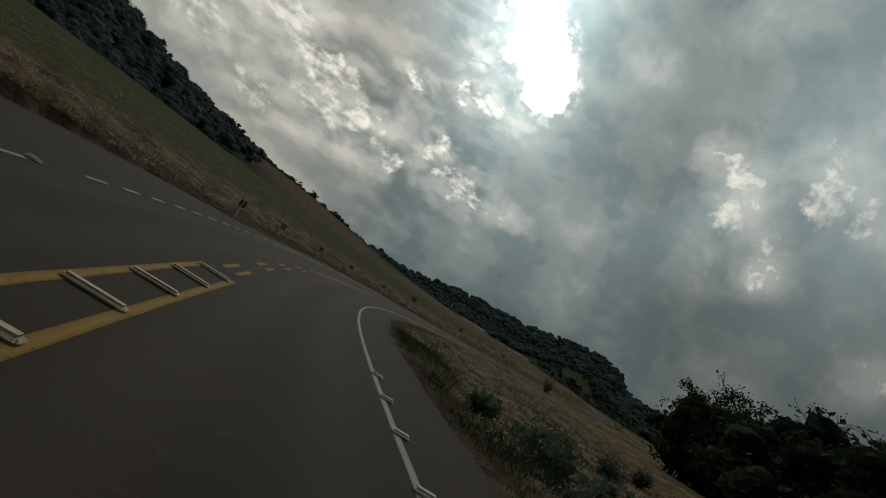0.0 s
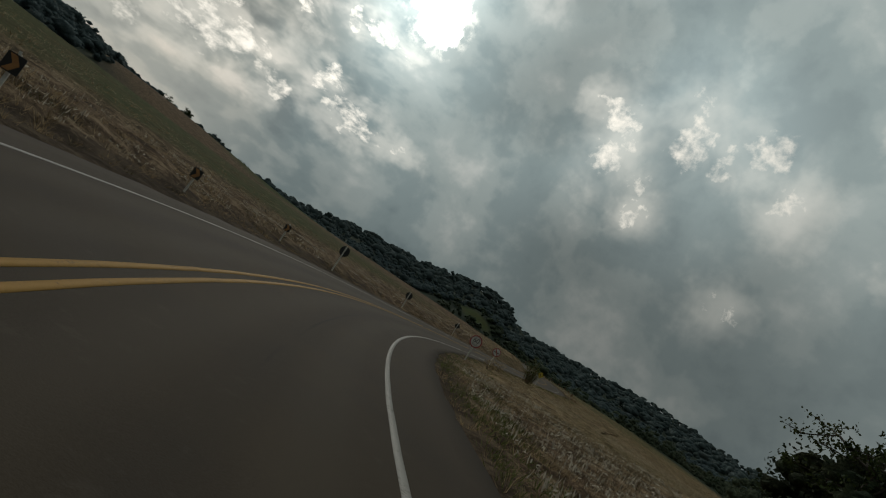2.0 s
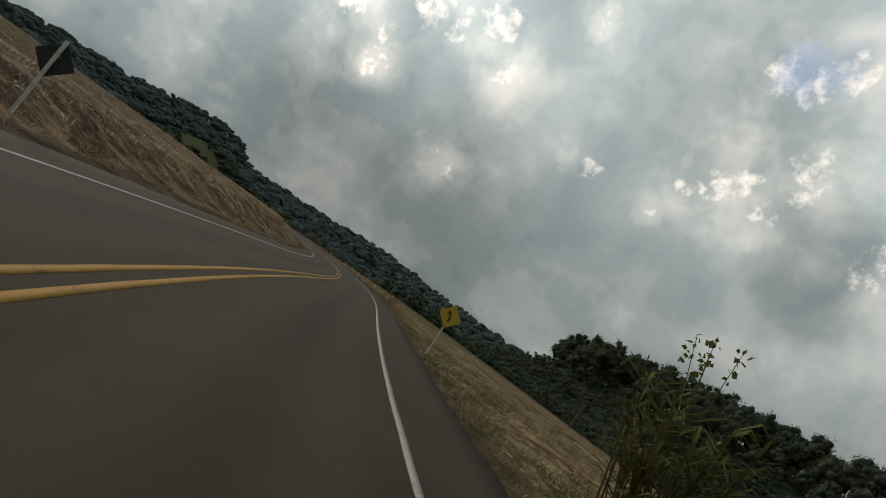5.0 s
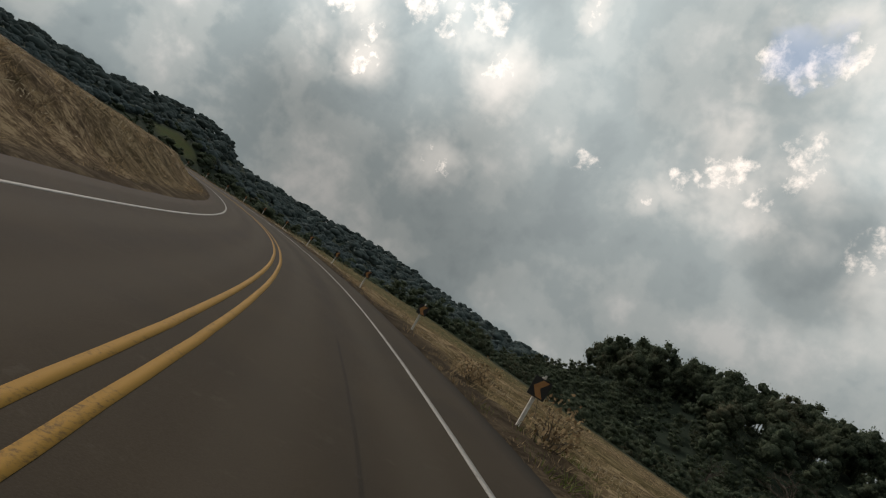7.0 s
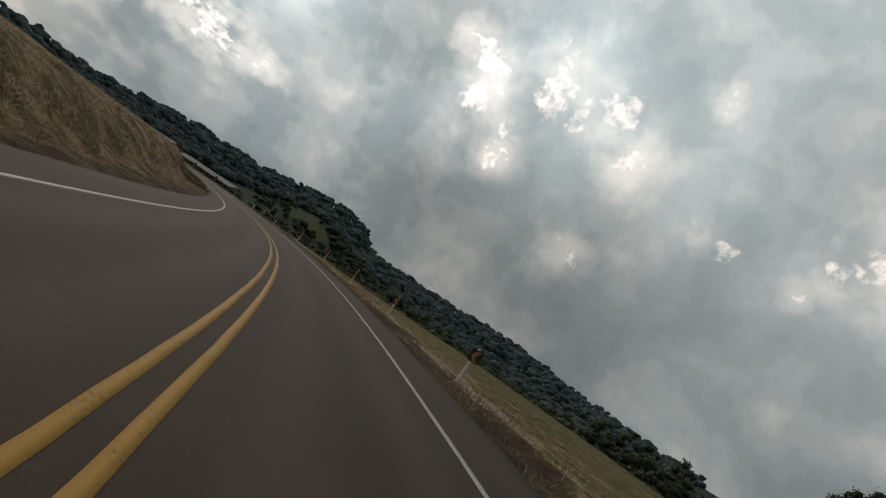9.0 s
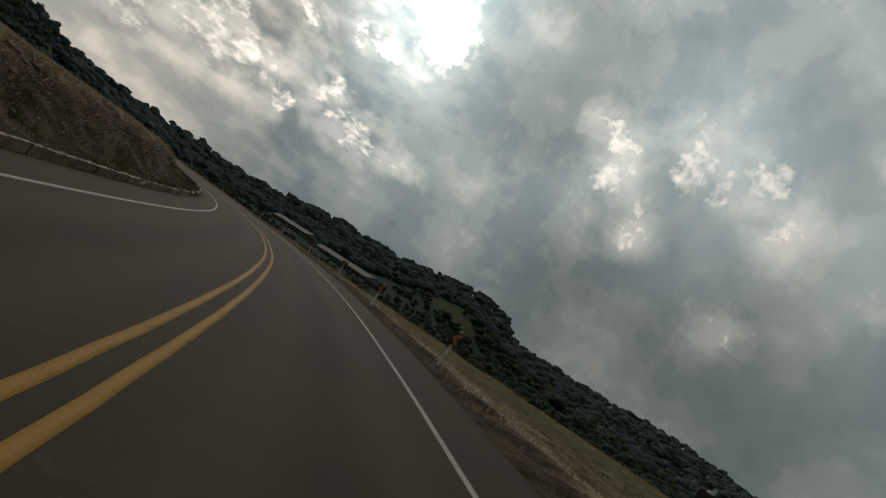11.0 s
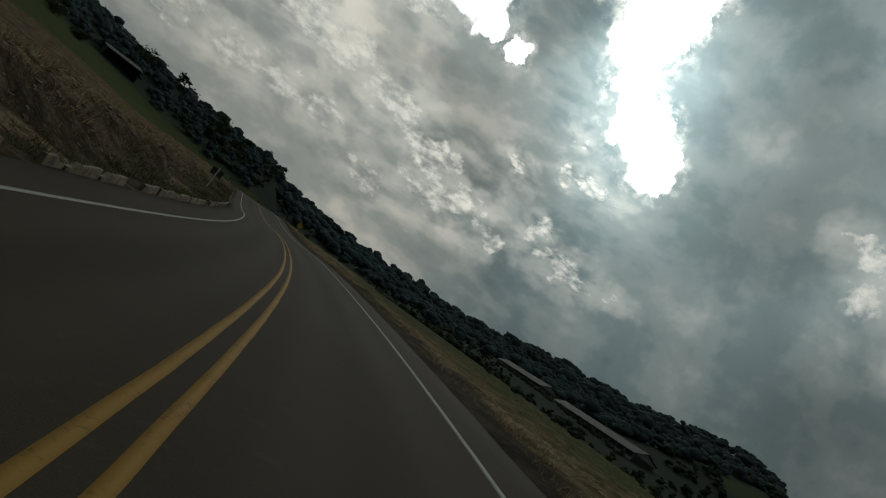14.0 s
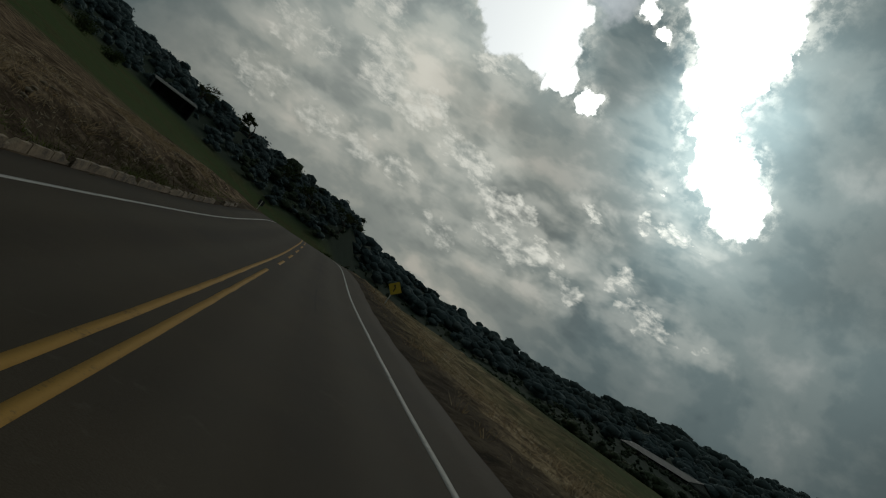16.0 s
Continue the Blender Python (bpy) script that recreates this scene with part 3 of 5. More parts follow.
def cover_of(x, y, lat, s, z):
    """Land cover: red green pasture, green woodland floor, blue bare soil."""
    d = np.abs(lat)
    pasture = np.where(lat < 0, smooth(s, 380, 410) * smooth(d, np.interp(s, [400, 520, 600], [44.0, 40.0, 24.0]), np.interp(s, [400, 520, 600], [52.0, 46.0, 30.0])) * (1 - smooth(d, 95, 120)), np.maximum(smooth(s, 370, 440) * smooth(d, 15, 24) * 0.9, 0.5 * smooth(s, 225, 265) * smooth(d, 10, 15)))
    olive = np.where(lat < 0, 0.75 * (1 - smooth(s, 120, 190)) * smooth(d, 11, 24), 0.0)
    pasture = np.maximum(pasture, olive)
    knob = np.exp(-(((x - 316) / 20) ** 2 + ((y - 662) / 40) ** 2))
    pasture = np.maximum(pasture, smooth(knob, 0.3, 0.7))
    edge = np.interp(s, [-90, 55, 95, 132, 150, 175, 195, 220], [30.0, 31.0, 33.0, 33.0, 36.0, 44.0, 54.0, 60.0])
    late = smooth(np.hypot(x - 114, y - 408), 222, 246) * smooth(s, 360, 400)
    wood = np.where(lat < 0, np.maximum(smooth(d, np.interp(s, [100, 180], [235, 150]), np.interp(s, [100, 180], [270, 185])), late), smooth(d, edge, edge + 10)) * (1 - smooth(knob, 0.3, 0.7))
    return pasture, wood, np.zeros_like(x)


def with_cover(me, cover, stubble):
    col = me.attributes.new("cover", "FLOAT_COLOR", "POINT")
    data = np.ones((len(me.vertices), 4), np.float32)
    for i, c in enumerate(cover):
        data[:, i] = np.asarray(c).ravel()
    col.data.foreach_set("color", data.ravel())
    dark = me.attributes.new("stubble", "FLOAT", "POINT")
    dark.data.foreach_set("value", np.asarray(stubble, np.float32).ravel())


gx, gy = axis(-140, 340, 5.0, 3800.0), axis(-100, 580, 5.0, 3800.0)
GX, GY = np.meshgrid(gx, gy, indexing="ij")
GZ, GL, GS = land(GX, GY)
GZ = GZ - 0.7 * (1 - smooth(np.abs(GL), 14.0, 19.0)) * ((GS > S0 + 1) & (GS < S1 - 1))
_i = np.arange(GX.size).reshape(GX.shape)
_f = np.stack([_i[:-1, :-1], _i[1:, :-1], _i[1:, 1:], _i[:-1, 1:]], -1).reshape(-1, 4)
me = mesh_of("ground", np.stack([GX, GY, GZ], -1).reshape(-1, 3), _f, M_GROUND, True)
with_cover(me, cover_of(GX, GY, GL, GS, GZ), np.where(GL < 0, 0.85, 0.05 + 0.6 * (1 - smooth(GS, 50, 90)) * (1 - smooth(GL, 18, 30))))
ground = tagged(new("ground", me), "dry straw fields and wooded slopes around the road", "ground", kind="structure")


def strip(name, s, lats, height, mat, smoothed=True):
    """A ribbon along the road; height(s, lat) is added to the paved plane."""
    SS, LL = np.meshgrid(s, lats, indexing="ij")
    P = on_road(SS, LL)
    P[..., 2] += height(SS, LL)
    i = np.arange(SS.size).reshape(SS.shape)
    f = np.stack([i[:-1, :-1], i[:-1, 1:], i[1:, 1:], i[1:, :-1]], -1).reshape(-1, 4)[:, ::-1]
    return mesh_of(name, P.reshape(-1, 3), f, mat, smoothed), SS, LL, P


def rough_noise(P, scale, amount):
    return np.array([noise.fractal(Vector(p) * scale, 1.0, 2.0, 4) for p in P.reshape(-1, 3)]).reshape(P.shape[:-1]) * amount


def left_edge(s):
    """Where the asphalt ends on the left: wider at the side road's mouth."""
    return LEFT_EDGE - 4.2 * smooth(s, -30, 0) * (1 - smooth(s, 14, 40))


def right_edge(s):
    """The outer shoulder narrows towards the crest."""
    return RIGHT_EDGE - 0.45 * smooth(s, 330, 390)


# verges: finer land right beside the asphalt
for side, name in ((-1, "verge_left"), (1, "verge_right")):
    s = np.arange(S0, S1 + 0.1, 1.0)
    off = np.array([-0.35, 0.0, 0.25, 0.6, 1.0, 1.4, 1.8, 2.3, 2.8, 3.3, 3.9, 4.5, 5.2, 6.0, 7.0, 8.0, 9.2, 10.5, 12.0, 13.5])
    SS, OO = np.meshgrid(s, off, indexing="ij")
    LL = (left_edge(SS) - OO) if side < 0 else (right_edge(SS) + OO)
    P = on_road(SS, LL)
    drop = -0.10 * (1 - smooth(OO, -0.3, 0.25))
    P[..., 2] += near_land(SS, LL) * smooth(OO, 0, 0.5) + drop + 0.02
    bump = rough_noise(P, 0.45, 0.22) * smooth(OO, 0.3, 2.0) + rough_noise(P, 1.6, 0.07) * smooth(OO, 0.1, 0.8)
    P[..., 2] += bump
    i = np.arange(SS.size).reshape(SS.shape)
    f = np.stack([i[:-1, :-1], i[:-1, 1:], i[1:, 1:], i[1:, :-1]], -1).reshape(-1, 4)
    me = mesh_of(name, P.reshape(-1, 3), f[:, ::-1] if side > 0 else f, M_GROUND, True)
    pasture, wood, soil = cover_of(P[..., 0], P[..., 1], LL, SS, P[..., 2])
    soil = (1 - smooth(OO, 0.5, 1.6)) * 0.7
    if side > 0:
        soil = np.maximum(soil, smooth(SS, 160, 190) * (1 - smooth(OO, 1.1, 2.6)) * 0.9)
    if side < 0:
        soil = np.maximum(soil, smooth(SS, 18, 30) * (1 - smooth(SS, 95, 115)) * (1 - smooth(OO, 1.8, 3.2)) * 0.8)
        # bare soil on the cut face; its dark tone also stands in for shade
        soil = np.maximum(soil, smooth(SS, 270, 300) * (1 - smooth(SS, 480, 500)) * (1 - smooth(OO, 3.4, 4.6)) * 0.65)
    with_cover(me, (pasture * 0.6, wood, soil), 0.85 - 0.45 * smooth(SS, 140, 170) * (1 - smooth(SS, 275, 300)) if side < 0 else 0.05 + 0.85 * (1 - smooth(SS, 60, 95)))
    tagged(new(name, me), "dry grass verge beside the asphalt", "verge", kind="structure")

# ---- the road ----
s = np.arange(S0, S1 + 0.1, 1.0)
fr = np.linspace(0, 1, 17)
SS, FF = np.meshgrid(s, fr, indexing="ij")
LL = left_edge(SS) * (1 - FF) + right_edge(SS) * FF + rough_noise(np.stack([SS, FF * 3, FF * 0], -1), 0.5, 0.12) * ((FF == 0) | (FF == 1))
P = on_road(SS, LL)
i = np.arange(SS.size).reshape(SS.shape)
top = np.stack([i[:-1, :-1], i[:-1, 1:], i[1:, 1:], i[1:, :-1]], -1).reshape(-1, 4)[:, ::-1]
V = P.reshape(-1, 3)
skirt = []
for col in (0, len(fr) - 1):
    low = P[:, col].copy()
    low[:, 2] -= 0.25
    base = len(V)
    V = np.concatenate([V, low])
    a, b = i[:-1, col], i[1:, col]
    c, d = base + np.arange(len(s) - 1) + 1, base + np.arange(len(s) - 1)
    skirt.append(np.stack([a, b, c, d], -1) if col else np.stack([b, a, d, c], -1))
me = mesh_of("road", V, np.concatenate([top, *skirt]), M_ASPHALT)
la = me.attributes.new("lat", "FLOAT", "POINT")
la.data.foreach_set("value", np.concatenate([LL.ravel(), np.full(len(V) - LL.size, 5.0)]).astype(np.float32))
road = tagged(new("road", me), "worn grey-brown asphalt two-lane country road", "road", kind="structure")


def line(name, s_from, s_to, lat, width, mat, label=""):
    """A painted line 4 mm over the asphalt, as a thin slab with slightly uneven edges."""
    n = max(2, int((s_to - s_from) / 0.8) + 1)
    s = np.linspace(s_from, s_to, n)
    at = lat(s) if callable(lat) else np.full(n, float(lat))
    wob = np.array([noise.noise(Vector((q * 0.9, at[0], 3.0))) for q in s]) * 0.012
    rows = [on_road(s, at - width / 2 + wob, z) if k == 0 else on_road(s, at + width / 2 + wob, z) for k, z in ((0, 0.0), (0, 0.005), (1, 0.005), (1, 0.0))]
    V = np.concatenate(rows)
    f = []
    for a in range(3):
        j = np.arange(n - 1)
        f.append(np.stack([a * n + j, a * n + j + 1, (a + 1) * n + j + 1, (a + 1) * n + j], -1))
    ob = new(name, mesh_of(name, V, np.concatenate(f)[:, ::-1], mat))
    ob.parent = road
    return tagged(ob, label)


line("edge_line", S0, 620, 3.47, 0.115, M_WHITE, "solid white edge line")
line("edge_line", S0, 10.6, -3.25, 0.105, M_WHITE, "solid white edge line")
line("edge_line", 36.5, 620, -3.25, 0.105, M_WHITE, "solid white edge line")
for k in range(11):
    line("edge_dash", 13.0 + 2.1 * k, 14.1 + 2.1 * k, -3.25, 0.105, M_WHITE)


def middle(off):
    """The centre marking's offset by station, set so that it fits the camera's view."""
    return lambda s: off + np.interp(s, [-90, 12, 24, 40, 60, 90, 130, 180, 225, 285, 322, 360, 392, 410, 428, 460, 500, 540], [0.10, 0.10, 0.0, 0.04, 0.10, 0.02, -0.03, -0.05, -0.03, -0.06, 0.06, -0.08, -0.10, -0.02, -0.06, -0.06, 0.0, 0.0])


line("centre_line", 36.4, 540, middle(-0.15), 0.115, M_YELLOW, "solid yellow centre line")
line("centre_line", 36.4, 471, middle(0.15), 0.115, M_YELLOW, "solid yellow centre line")
line("centre_line", S0, 11.6, middle(-0.30), 0.13, M_YELLOW, "solid yellow centre line")
line("centre_line", S0, 11.6, middle(0.30), 0.13, M_YELLOW, "solid yellow centre line")
for k in range(5):
    for o in (-0.15, 0.15):
        line("centre_dash", 12.9 + 5.2 * k, 14.9 + 5.2 * k, middle(o), 0.115, M_YELLOW)
for k in range(12):
    line("centre_dash", 475 + 6.0 * k, 478 + 6.0 * k, 0.17, 0.12, M_YELLOW)


# ---- signs ----
def empty(name, label, category, group=""):
    ob = new(name)
    ob.empty_display_size = 0.2
    return tagged(ob, label, category, group)


def stand(ob, s, lat, turn=0.0, dz=0.0, lean=0.0):
    """Put a thing at a place beside the road, facing back along it (turn: degrees to its right)."""
    p = on_road(s, lat)
    h = heading_at(s)
    z = float(p[2] + near_land(np.array(s), np.array(lat))) + dz
    ob.matrix_world = pose(float(p[0]), float(p[1]), z, 0, lean, -math.degrees(h) + turn)
    return ob


def place(s, lat, turn=0.0, dz=0.0, lean=0.0):
    p = on_road(s, lat)
    z = float(p[2] + near_land(np.array(s), np.array(lat))) + dz
    return pose(float(p[0]), float(p[1]), z, 0, lean, -math.degrees(heading_at(s)) + turn)


def post(parent, top, wide=0.09, low=-0.5, y=0.0):
    bm = box((wide, wide * 0.8, top - low), (0, y, (top + low) / 2), 0.008)
    return part("post", bm, M_POST, parent)


def chevron_sign(way, label, k=1.0):
    """Black plate on a white post; way -1 points left, k scales the whole sign."""
    ob = empty("chevron_sign", label, "road sign", "chevrons along the curve")
    post(ob, 1.52 * k, 0.10 * k, y=0.07)
    plate = part("plate", lift(prism(rounded(0.52 * k, 0.54 * k, 0.03), 0.012), z=1.20 * k), M_BLACK, ob)
    arrow = [(0.19 * way * k, 0.0), (0.01 * way * k, 0.235 * k), (-0.19 * way * k, 0.235 * k), (-0.01 * way * k, 0.0), (-0.19 * way * k, -0.235 * k), (0.01 * way * k, -0.235 * k)]
    if way < 0:
        arrow = arrow[::-1]
    part("arrow", lift(prism(arrow, 0.004, -0.005), z=1.20 * k), M_ORANGE, plate, "faded orange chevron")
    part("clamp", box((0.16, 0.03, 0.04), (0, 0.028, 1.33 * k), 0.005), M_STEEL, ob)
    part("clamp", box((0.16, 0.03, 0.04), (0, 0.028, 1.07 * k), 0.005), M_STEEL, ob)
    part("reflector", box((0.06, 0.015, 0.07), (0, 0.01, 1.54 * k), 0.004), M_SIGNWHITE, ob, "small pale reflector")
    return ob


def text_plate(body, size, parent, at, mat, name="lettering"):
    cu = bpy.data.curves.new(name, "FONT")
    cu.body, cu.size, cu.extrude, cu.align_x, cu.align_y = body, size, 0.002, "CENTER", "CENTER"
    tmp = bpy.data.objects.new(name, cu)
    scene.collection.objects.link(tmp)
    bpy.context.view_layer.update()
    me = bpy.data.meshes.new_from_object(tmp.evaluated_get(bpy.context.evaluated_depsgraph_get()))
    bpy.data.objects.remove(tmp)
    me.transform(pose(*at, 90, 0, 0))
    me.materials.clear()
    me.materials.append(mat)
    ob = new(name, me)
    ob.parent = parent
    return ob


def disc_sign(label, height, r=0.45, back=False, name="round_sign"):
    ob = empty(name, label, "road sign")
    post(ob, height + (0.42 if back else 0.1), 0.09, y=-0.06 if back else 0.06)
    plate = part("plate", lift(prism(circle(r), 0.012, 0.0), z=height), M_BACK if back else M_SIGNWHITE, ob)
    if not back:
        part("rim", lift(ring_plate(r * 0.82, r * 0.995, 0.004, -0.006), z=height), M_SIGNRED, plate, "red rim")
    part("clamp", box((0.18, 0.03, 0.04), (0, -0.02 if back else 0.028, height + 0.2), 0.005), M_STEEL, ob)
    part("clamp", box((0.18, 0.03, 0.04), (0, -0.02 if back else 0.028, height - 0.2), 0.005), M_STEEL, ob)
    return ob, plate


def diamond(r):
    return [(r * math.cos(radians(a + d)), r * math.sin(radians(a + d))) for a in (0, 90, 180, 270) for d in (-3, 3)]


# left verge: chevrons pointing right, then signs seen from behind
left = chevron_sign(1, "small black chevron sign with orange arrow by the straw field", 0.74)
stand(left, 36.0, -5.9, 8)
for s_at, lat, turn, lean in ((46.5, -6.3, 6, 1), (57.0, -6.1, 10, -1), (67.0, -6.2, 5, 2), (80.0, -6.6, 8, -1)):
    copy_thing(left, place(s_at, lat, turn, 0, lean))
for s_at, lat, h in ((90.0, -6.1, 1.75), (111.7, -6.1, 1.62)):
    ob, _ = disc_sign("round road sign seen from behind, dark back on white post", h, 0.42, True)
    stand(ob, s_at, lat, -4)
ob = empty("warning_sign", "diamond warning sign seen from behind, dark back on pale post", "road sign")
post(ob, 2.0, 0.08, y=-0.06)
part("plate", lift(prism(diamond(0.46), 0.012), z=1.5), M_BACK, ob)
part("clamp", box((0.18, 0.03, 0.04), (0, -0.02, 1.6), 0.005), M_STEEL, ob)
stand(ob, 133.9, -6.3, 6)
ob = empty("direction_board", "dark back of a rectangular road board on a pale post", "road sign")
post(ob, 2.05, 0.08, y=-0.06)
board = part("plate", lift(prism(rounded(1.0, 0.62, 0.04), 0.015), z=1.62), M_BACK, ob)
part("clamp", box((0.3, 0.03, 0.04), (0, -0.02, 1.8), 0.005), M_STEEL, ob)
part("clamp", box((0.3, 0.03, 0.04), (0, -0.02, 1.45), 0.005), M_STEEL, ob)
stand(ob, 444.6, -6.9, -4, -0.1)
ob = empty("direction_board", "small dark back of a road board on a pale post", "road sign")
post(ob, 1.9, 0.07, y=-0.06)
part("plate", lift(prism(rounded(0.6, 0.6, 0.04), 0.015), z=1.6), M_BACK, ob)
stand(ob, 518.0, -5.7, 4, -0.75)

# right verge: speed limit, no overtaking, bend ahead
ob, plate = disc_sign("round white sixty speed limit sign with red rim", 1.66, 0.46, name="speed_limit_sign")
text_plate("60", 0.50, plate, (0.0, -0.004, 1.74), M_BLACK)
text_plate("Km/h", 0.20, plate, (0.0, -0.004, 1.44), M_BLACK)
stand(ob, 89.8, 6.0, 0, -0.1)
ob, plate = disc_sign("round white no overtaking sign with red rim and bar", 1.72, 0.46, name="no_overtaking_sign")
bar = prism([(-0.05, -0.39), (0.05, -0.39), (0.05, 0.39), (-0.05, 0.39)], 0.004, -0.010)
bmesh.ops.rotate(bar, verts=bar.verts, cent=(0, 0, 0), matrix=Matrix.Rotation(radians(-38), 3, "Y"))
part("bar", lift(bar, z=1.72), M_SIGNRED, plate, "red bar")
for x in (-0.20, 0.18):
    car = [(-0.115, -0.05), (-0.115, 0.025), (-0.08, 0.035), (-0.062, 0.10), (0.062, 0.10), (0.08, 0.035), (0.115, 0.025), (0.115, -0.05), (0.09, -0.05), (0.09, -0.085), (0.05, -0.085), (0.05, -0.05), (-0.05, -0.05), (-0.05, -0.085), (-0.09, -0.085), (-0.09, -0.05)]
    sym = part("car_symbol", lift(prism(car, 0.004, -0.005), x=x, z=1.71), M_BLACK, plate, "black car symbol")
    part("window", lift(prism([(-0.06, 0.038), (-0.048, 0.085), (0.048, 0.085), (0.06, 0.038)], 0.002, -0.008), x=x, z=1.71), M_SIGNWHITE, plate)
stand(ob, 110.9, 5.7, 0, -0.1)


def bend_sign(label):
    ob = empty("warning_sign", label, "road sign")
    post(ob, 2.1, 0.08, y=0.06)
    plate = part("plate", lift(prism(diamond(0.50), 0.012), z=1.78), M_SIGNYELLOW, ob)
    inner = [(x * 0.93, z * 0.93) for x, z in diamond(0.50)]
    arrow = [(0.045, -0.24), (0.045, -0.05), (0.02, 0.05), (-0.06, 0.13), (-0.01, 0.18), (-0.17, 0.21), (-0.16, 0.05), (-0.11, 0.09), (-0.05, 0.02), (-0.035, -0.06), (-0.035, -0.24)]
    part("arrow", lift(prism(arrow, 0.004, -0.005), z=1.78), M_BLACK, plate, "black bent arrow")
    part("clamp", box((0.18, 0.03, 0.04), (0, 0.028, 1.9), 0.005), M_STEEL, ob)
    return ob


stand(bend_sign("yellow diamond warning sign with black bent arrow"), 144.2, 5.8, 0)
stand(bend_sign("yellow diamond warning sign beside the crest"), 491.5, 6.6, 0, -0.62)

right = chevron_sign(-1, "black chevron sign with orange arrow on a white post", 0.86)
stand(right, 189.8, 6.5, -6)
for n, (s_at, lat) in enumerate(((203.2, 6.7), (216.5, 6.5), (230.2, 7.0), (244.2, 7.4), (257.2, 7.2), (270.2, 7.2), (282.4, 7.2), (294.2, 7.2), (306.5, 6.9), (318.0, 6.3), (331.4, 6.3), (344.2, 6.5), (357.5, 6.6), (370.4, 6.4), (383.6, 6.4))):
    copy_thing(right, place(s_at, lat, -6 + (n * 5) % 7 - 3, 0.02, ((n * 11) % 5 - 2) * 1.1))

# ---- raised studs on the markings by the side road ----
def stud(label, mat, size):
    ob = empty("road_stud", label, "road stud", "raised studs")
    bm = box(size, (0, 0, size[2] / 2), 0.02)
    for v in bm.verts:
        if v.co.z > size[2] * 0.5:
            v.co.y *= 0.62
            v.co.x *= 0.94
    body = part("body", bm, mat, ob)
    for y in (-1, 1):
        part("reflector", box((size[0] * 0.6, 0.006, size[2] * 0.3), (0, y * size[1] * 0.44, size[2] * 0.45), 0.0), M_SIGNWHITE, body)
    return ob


def flat_place(s, lat, turn=0.0):
    p = on_road(s, lat, 0.004)
    return pose(float(p[0]), float(p[1]), float(p[2]), 0, 0, -math.degrees(heading_at(s)) + turn)


yst = stud("weathered yellow raised stud across the double line", M_STUD, (0.62, 0.16, 0.055))
yst.matrix_world = flat_place(11.1, 0.1)
for k in range(1, 14):
    copy_thing(yst, flat_place(11.1 - 1.83 * k, 0.1, (k % 3 - 1) * 2))
wst = stud("weathered pale raised stud on the edge line", M_STUDW, (0.26, 0.15, 0.055))
wst.matrix_world = flat_place(11.2, 3.52)
for k in range(1, 12):
    copy_thing(wst, flat_place(11.2 - 1.9 * k, 3.52, (k % 3 - 1) * 3))
copy_thing(wst, flat_place(10.9, -3.25))
copy_thing(wst, flat_place(-1.0, -3.25))

# ---- broken concrete kerb along the cut on the left ----
rng = random.Random(5)
kerb = tagged(new("kerb"), "row of weathered, broken concrete kerb blocks along the cut", "kerb", kind="structure")
shapes = []
for v in range(5):
    bm = box((0.12, 0.985, 0.40), (0, 0, 0.02), 0.012)
    bmesh.ops.subdivide_edges(bm, edges=[e for e in bm.edges if abs(e.verts[0].co.y - e.verts[1].co.y) > 0.5], cuts=3)
    for w in bm.verts:
        if w.co.z > 0.15:
            w.co.z += 0.035 * noise.noise(Vector((w.co.y * 3.4, v * 7.1, 0.3))) - (0.13 if v == 4 and w.co.y > 0.1 else 0)
            w.co.x += 0.008 * noise.noise(Vector((w.co.y * 3.0, v * 3.3, 5.0)))
    me = bpy.data.meshes.new("kerb_block")
    bm.normal_update()
    bm.to_mesh(me)
    bm.free()
    me.materials.append(M_CONCRETE)
    shapes.append(me)
at = 286.0
while at < 492:
    at += 1.0 + (rng.random() < 0.10) * rng.choice((0.6, 1.6, 2.6))
    p = on_road(at, -4.72 + rng.uniform(-0.03, 0.03))
    ob = new("kerb_block", shapes[rng.randrange(5)])
    ob.parent = kerb
    ob.matrix_world = pose(float(p[0]), float(p[1]), float(p[2]) + 0.01, rng.uniform(-1.2, 1.2), -2 + rng.uniform(-2, 2), -math.degrees(heading_at(at)) + rng.uniform(-2, 2) + (180 if rng.random() < 0.5 else 0))
# the culvert's headwall beside the side road
ob = empty("culvert_headwall", "low pale concrete culvert headwall in the ditch", "culvert")
part("wall", box((2.2, 0.22, 0.7), (0, 0, 0.1), 0.03), M_CONCRETE, ob)
part("coping", box((2.4, 0.32, 0.10), (0, 0, 0.49), 0.02), M_CONCRETE, ob)
stand(ob, 15.5, 9.0, 70, 0.1)


# ---- vegetation ----
def cards(rng, centre, radius, count, size, flat=0.8, inner=0.55):
    """Leaf-spray quads scattered over and in an ellipsoid: (count, 4, 3)."""
    d = rng.normal(size=(count, 3))
    d /= np.linalg.norm(d, axis=1)[:, None]
    r = rng.uniform(inner, 1.05, count)[:, None]
    c = np.asarray(centre) + d * r * np.asarray(radius)
    a = rng.normal(size=(count, 3))
    a /= np.linalg.norm(a, axis=1)[:, None]
    b = np.cross(a, d + 0.35 * rng.normal(size=(count, 3)))
    b /= np.linalg.norm(b, axis=1)[:, None] + 1e-9
    w = (size * rng.uniform(0.6, 1.3, count))[:, None]
    h = w * flat * rng.uniform(0.6, 1.1, count)[:, None]
    return np.stack([c - a * w * 0.5, c + b * h * 0.5 + a * w * 0.1, c + a * w * 0.5, c - b * h * 0.5 + a * w * 0.15], 1)


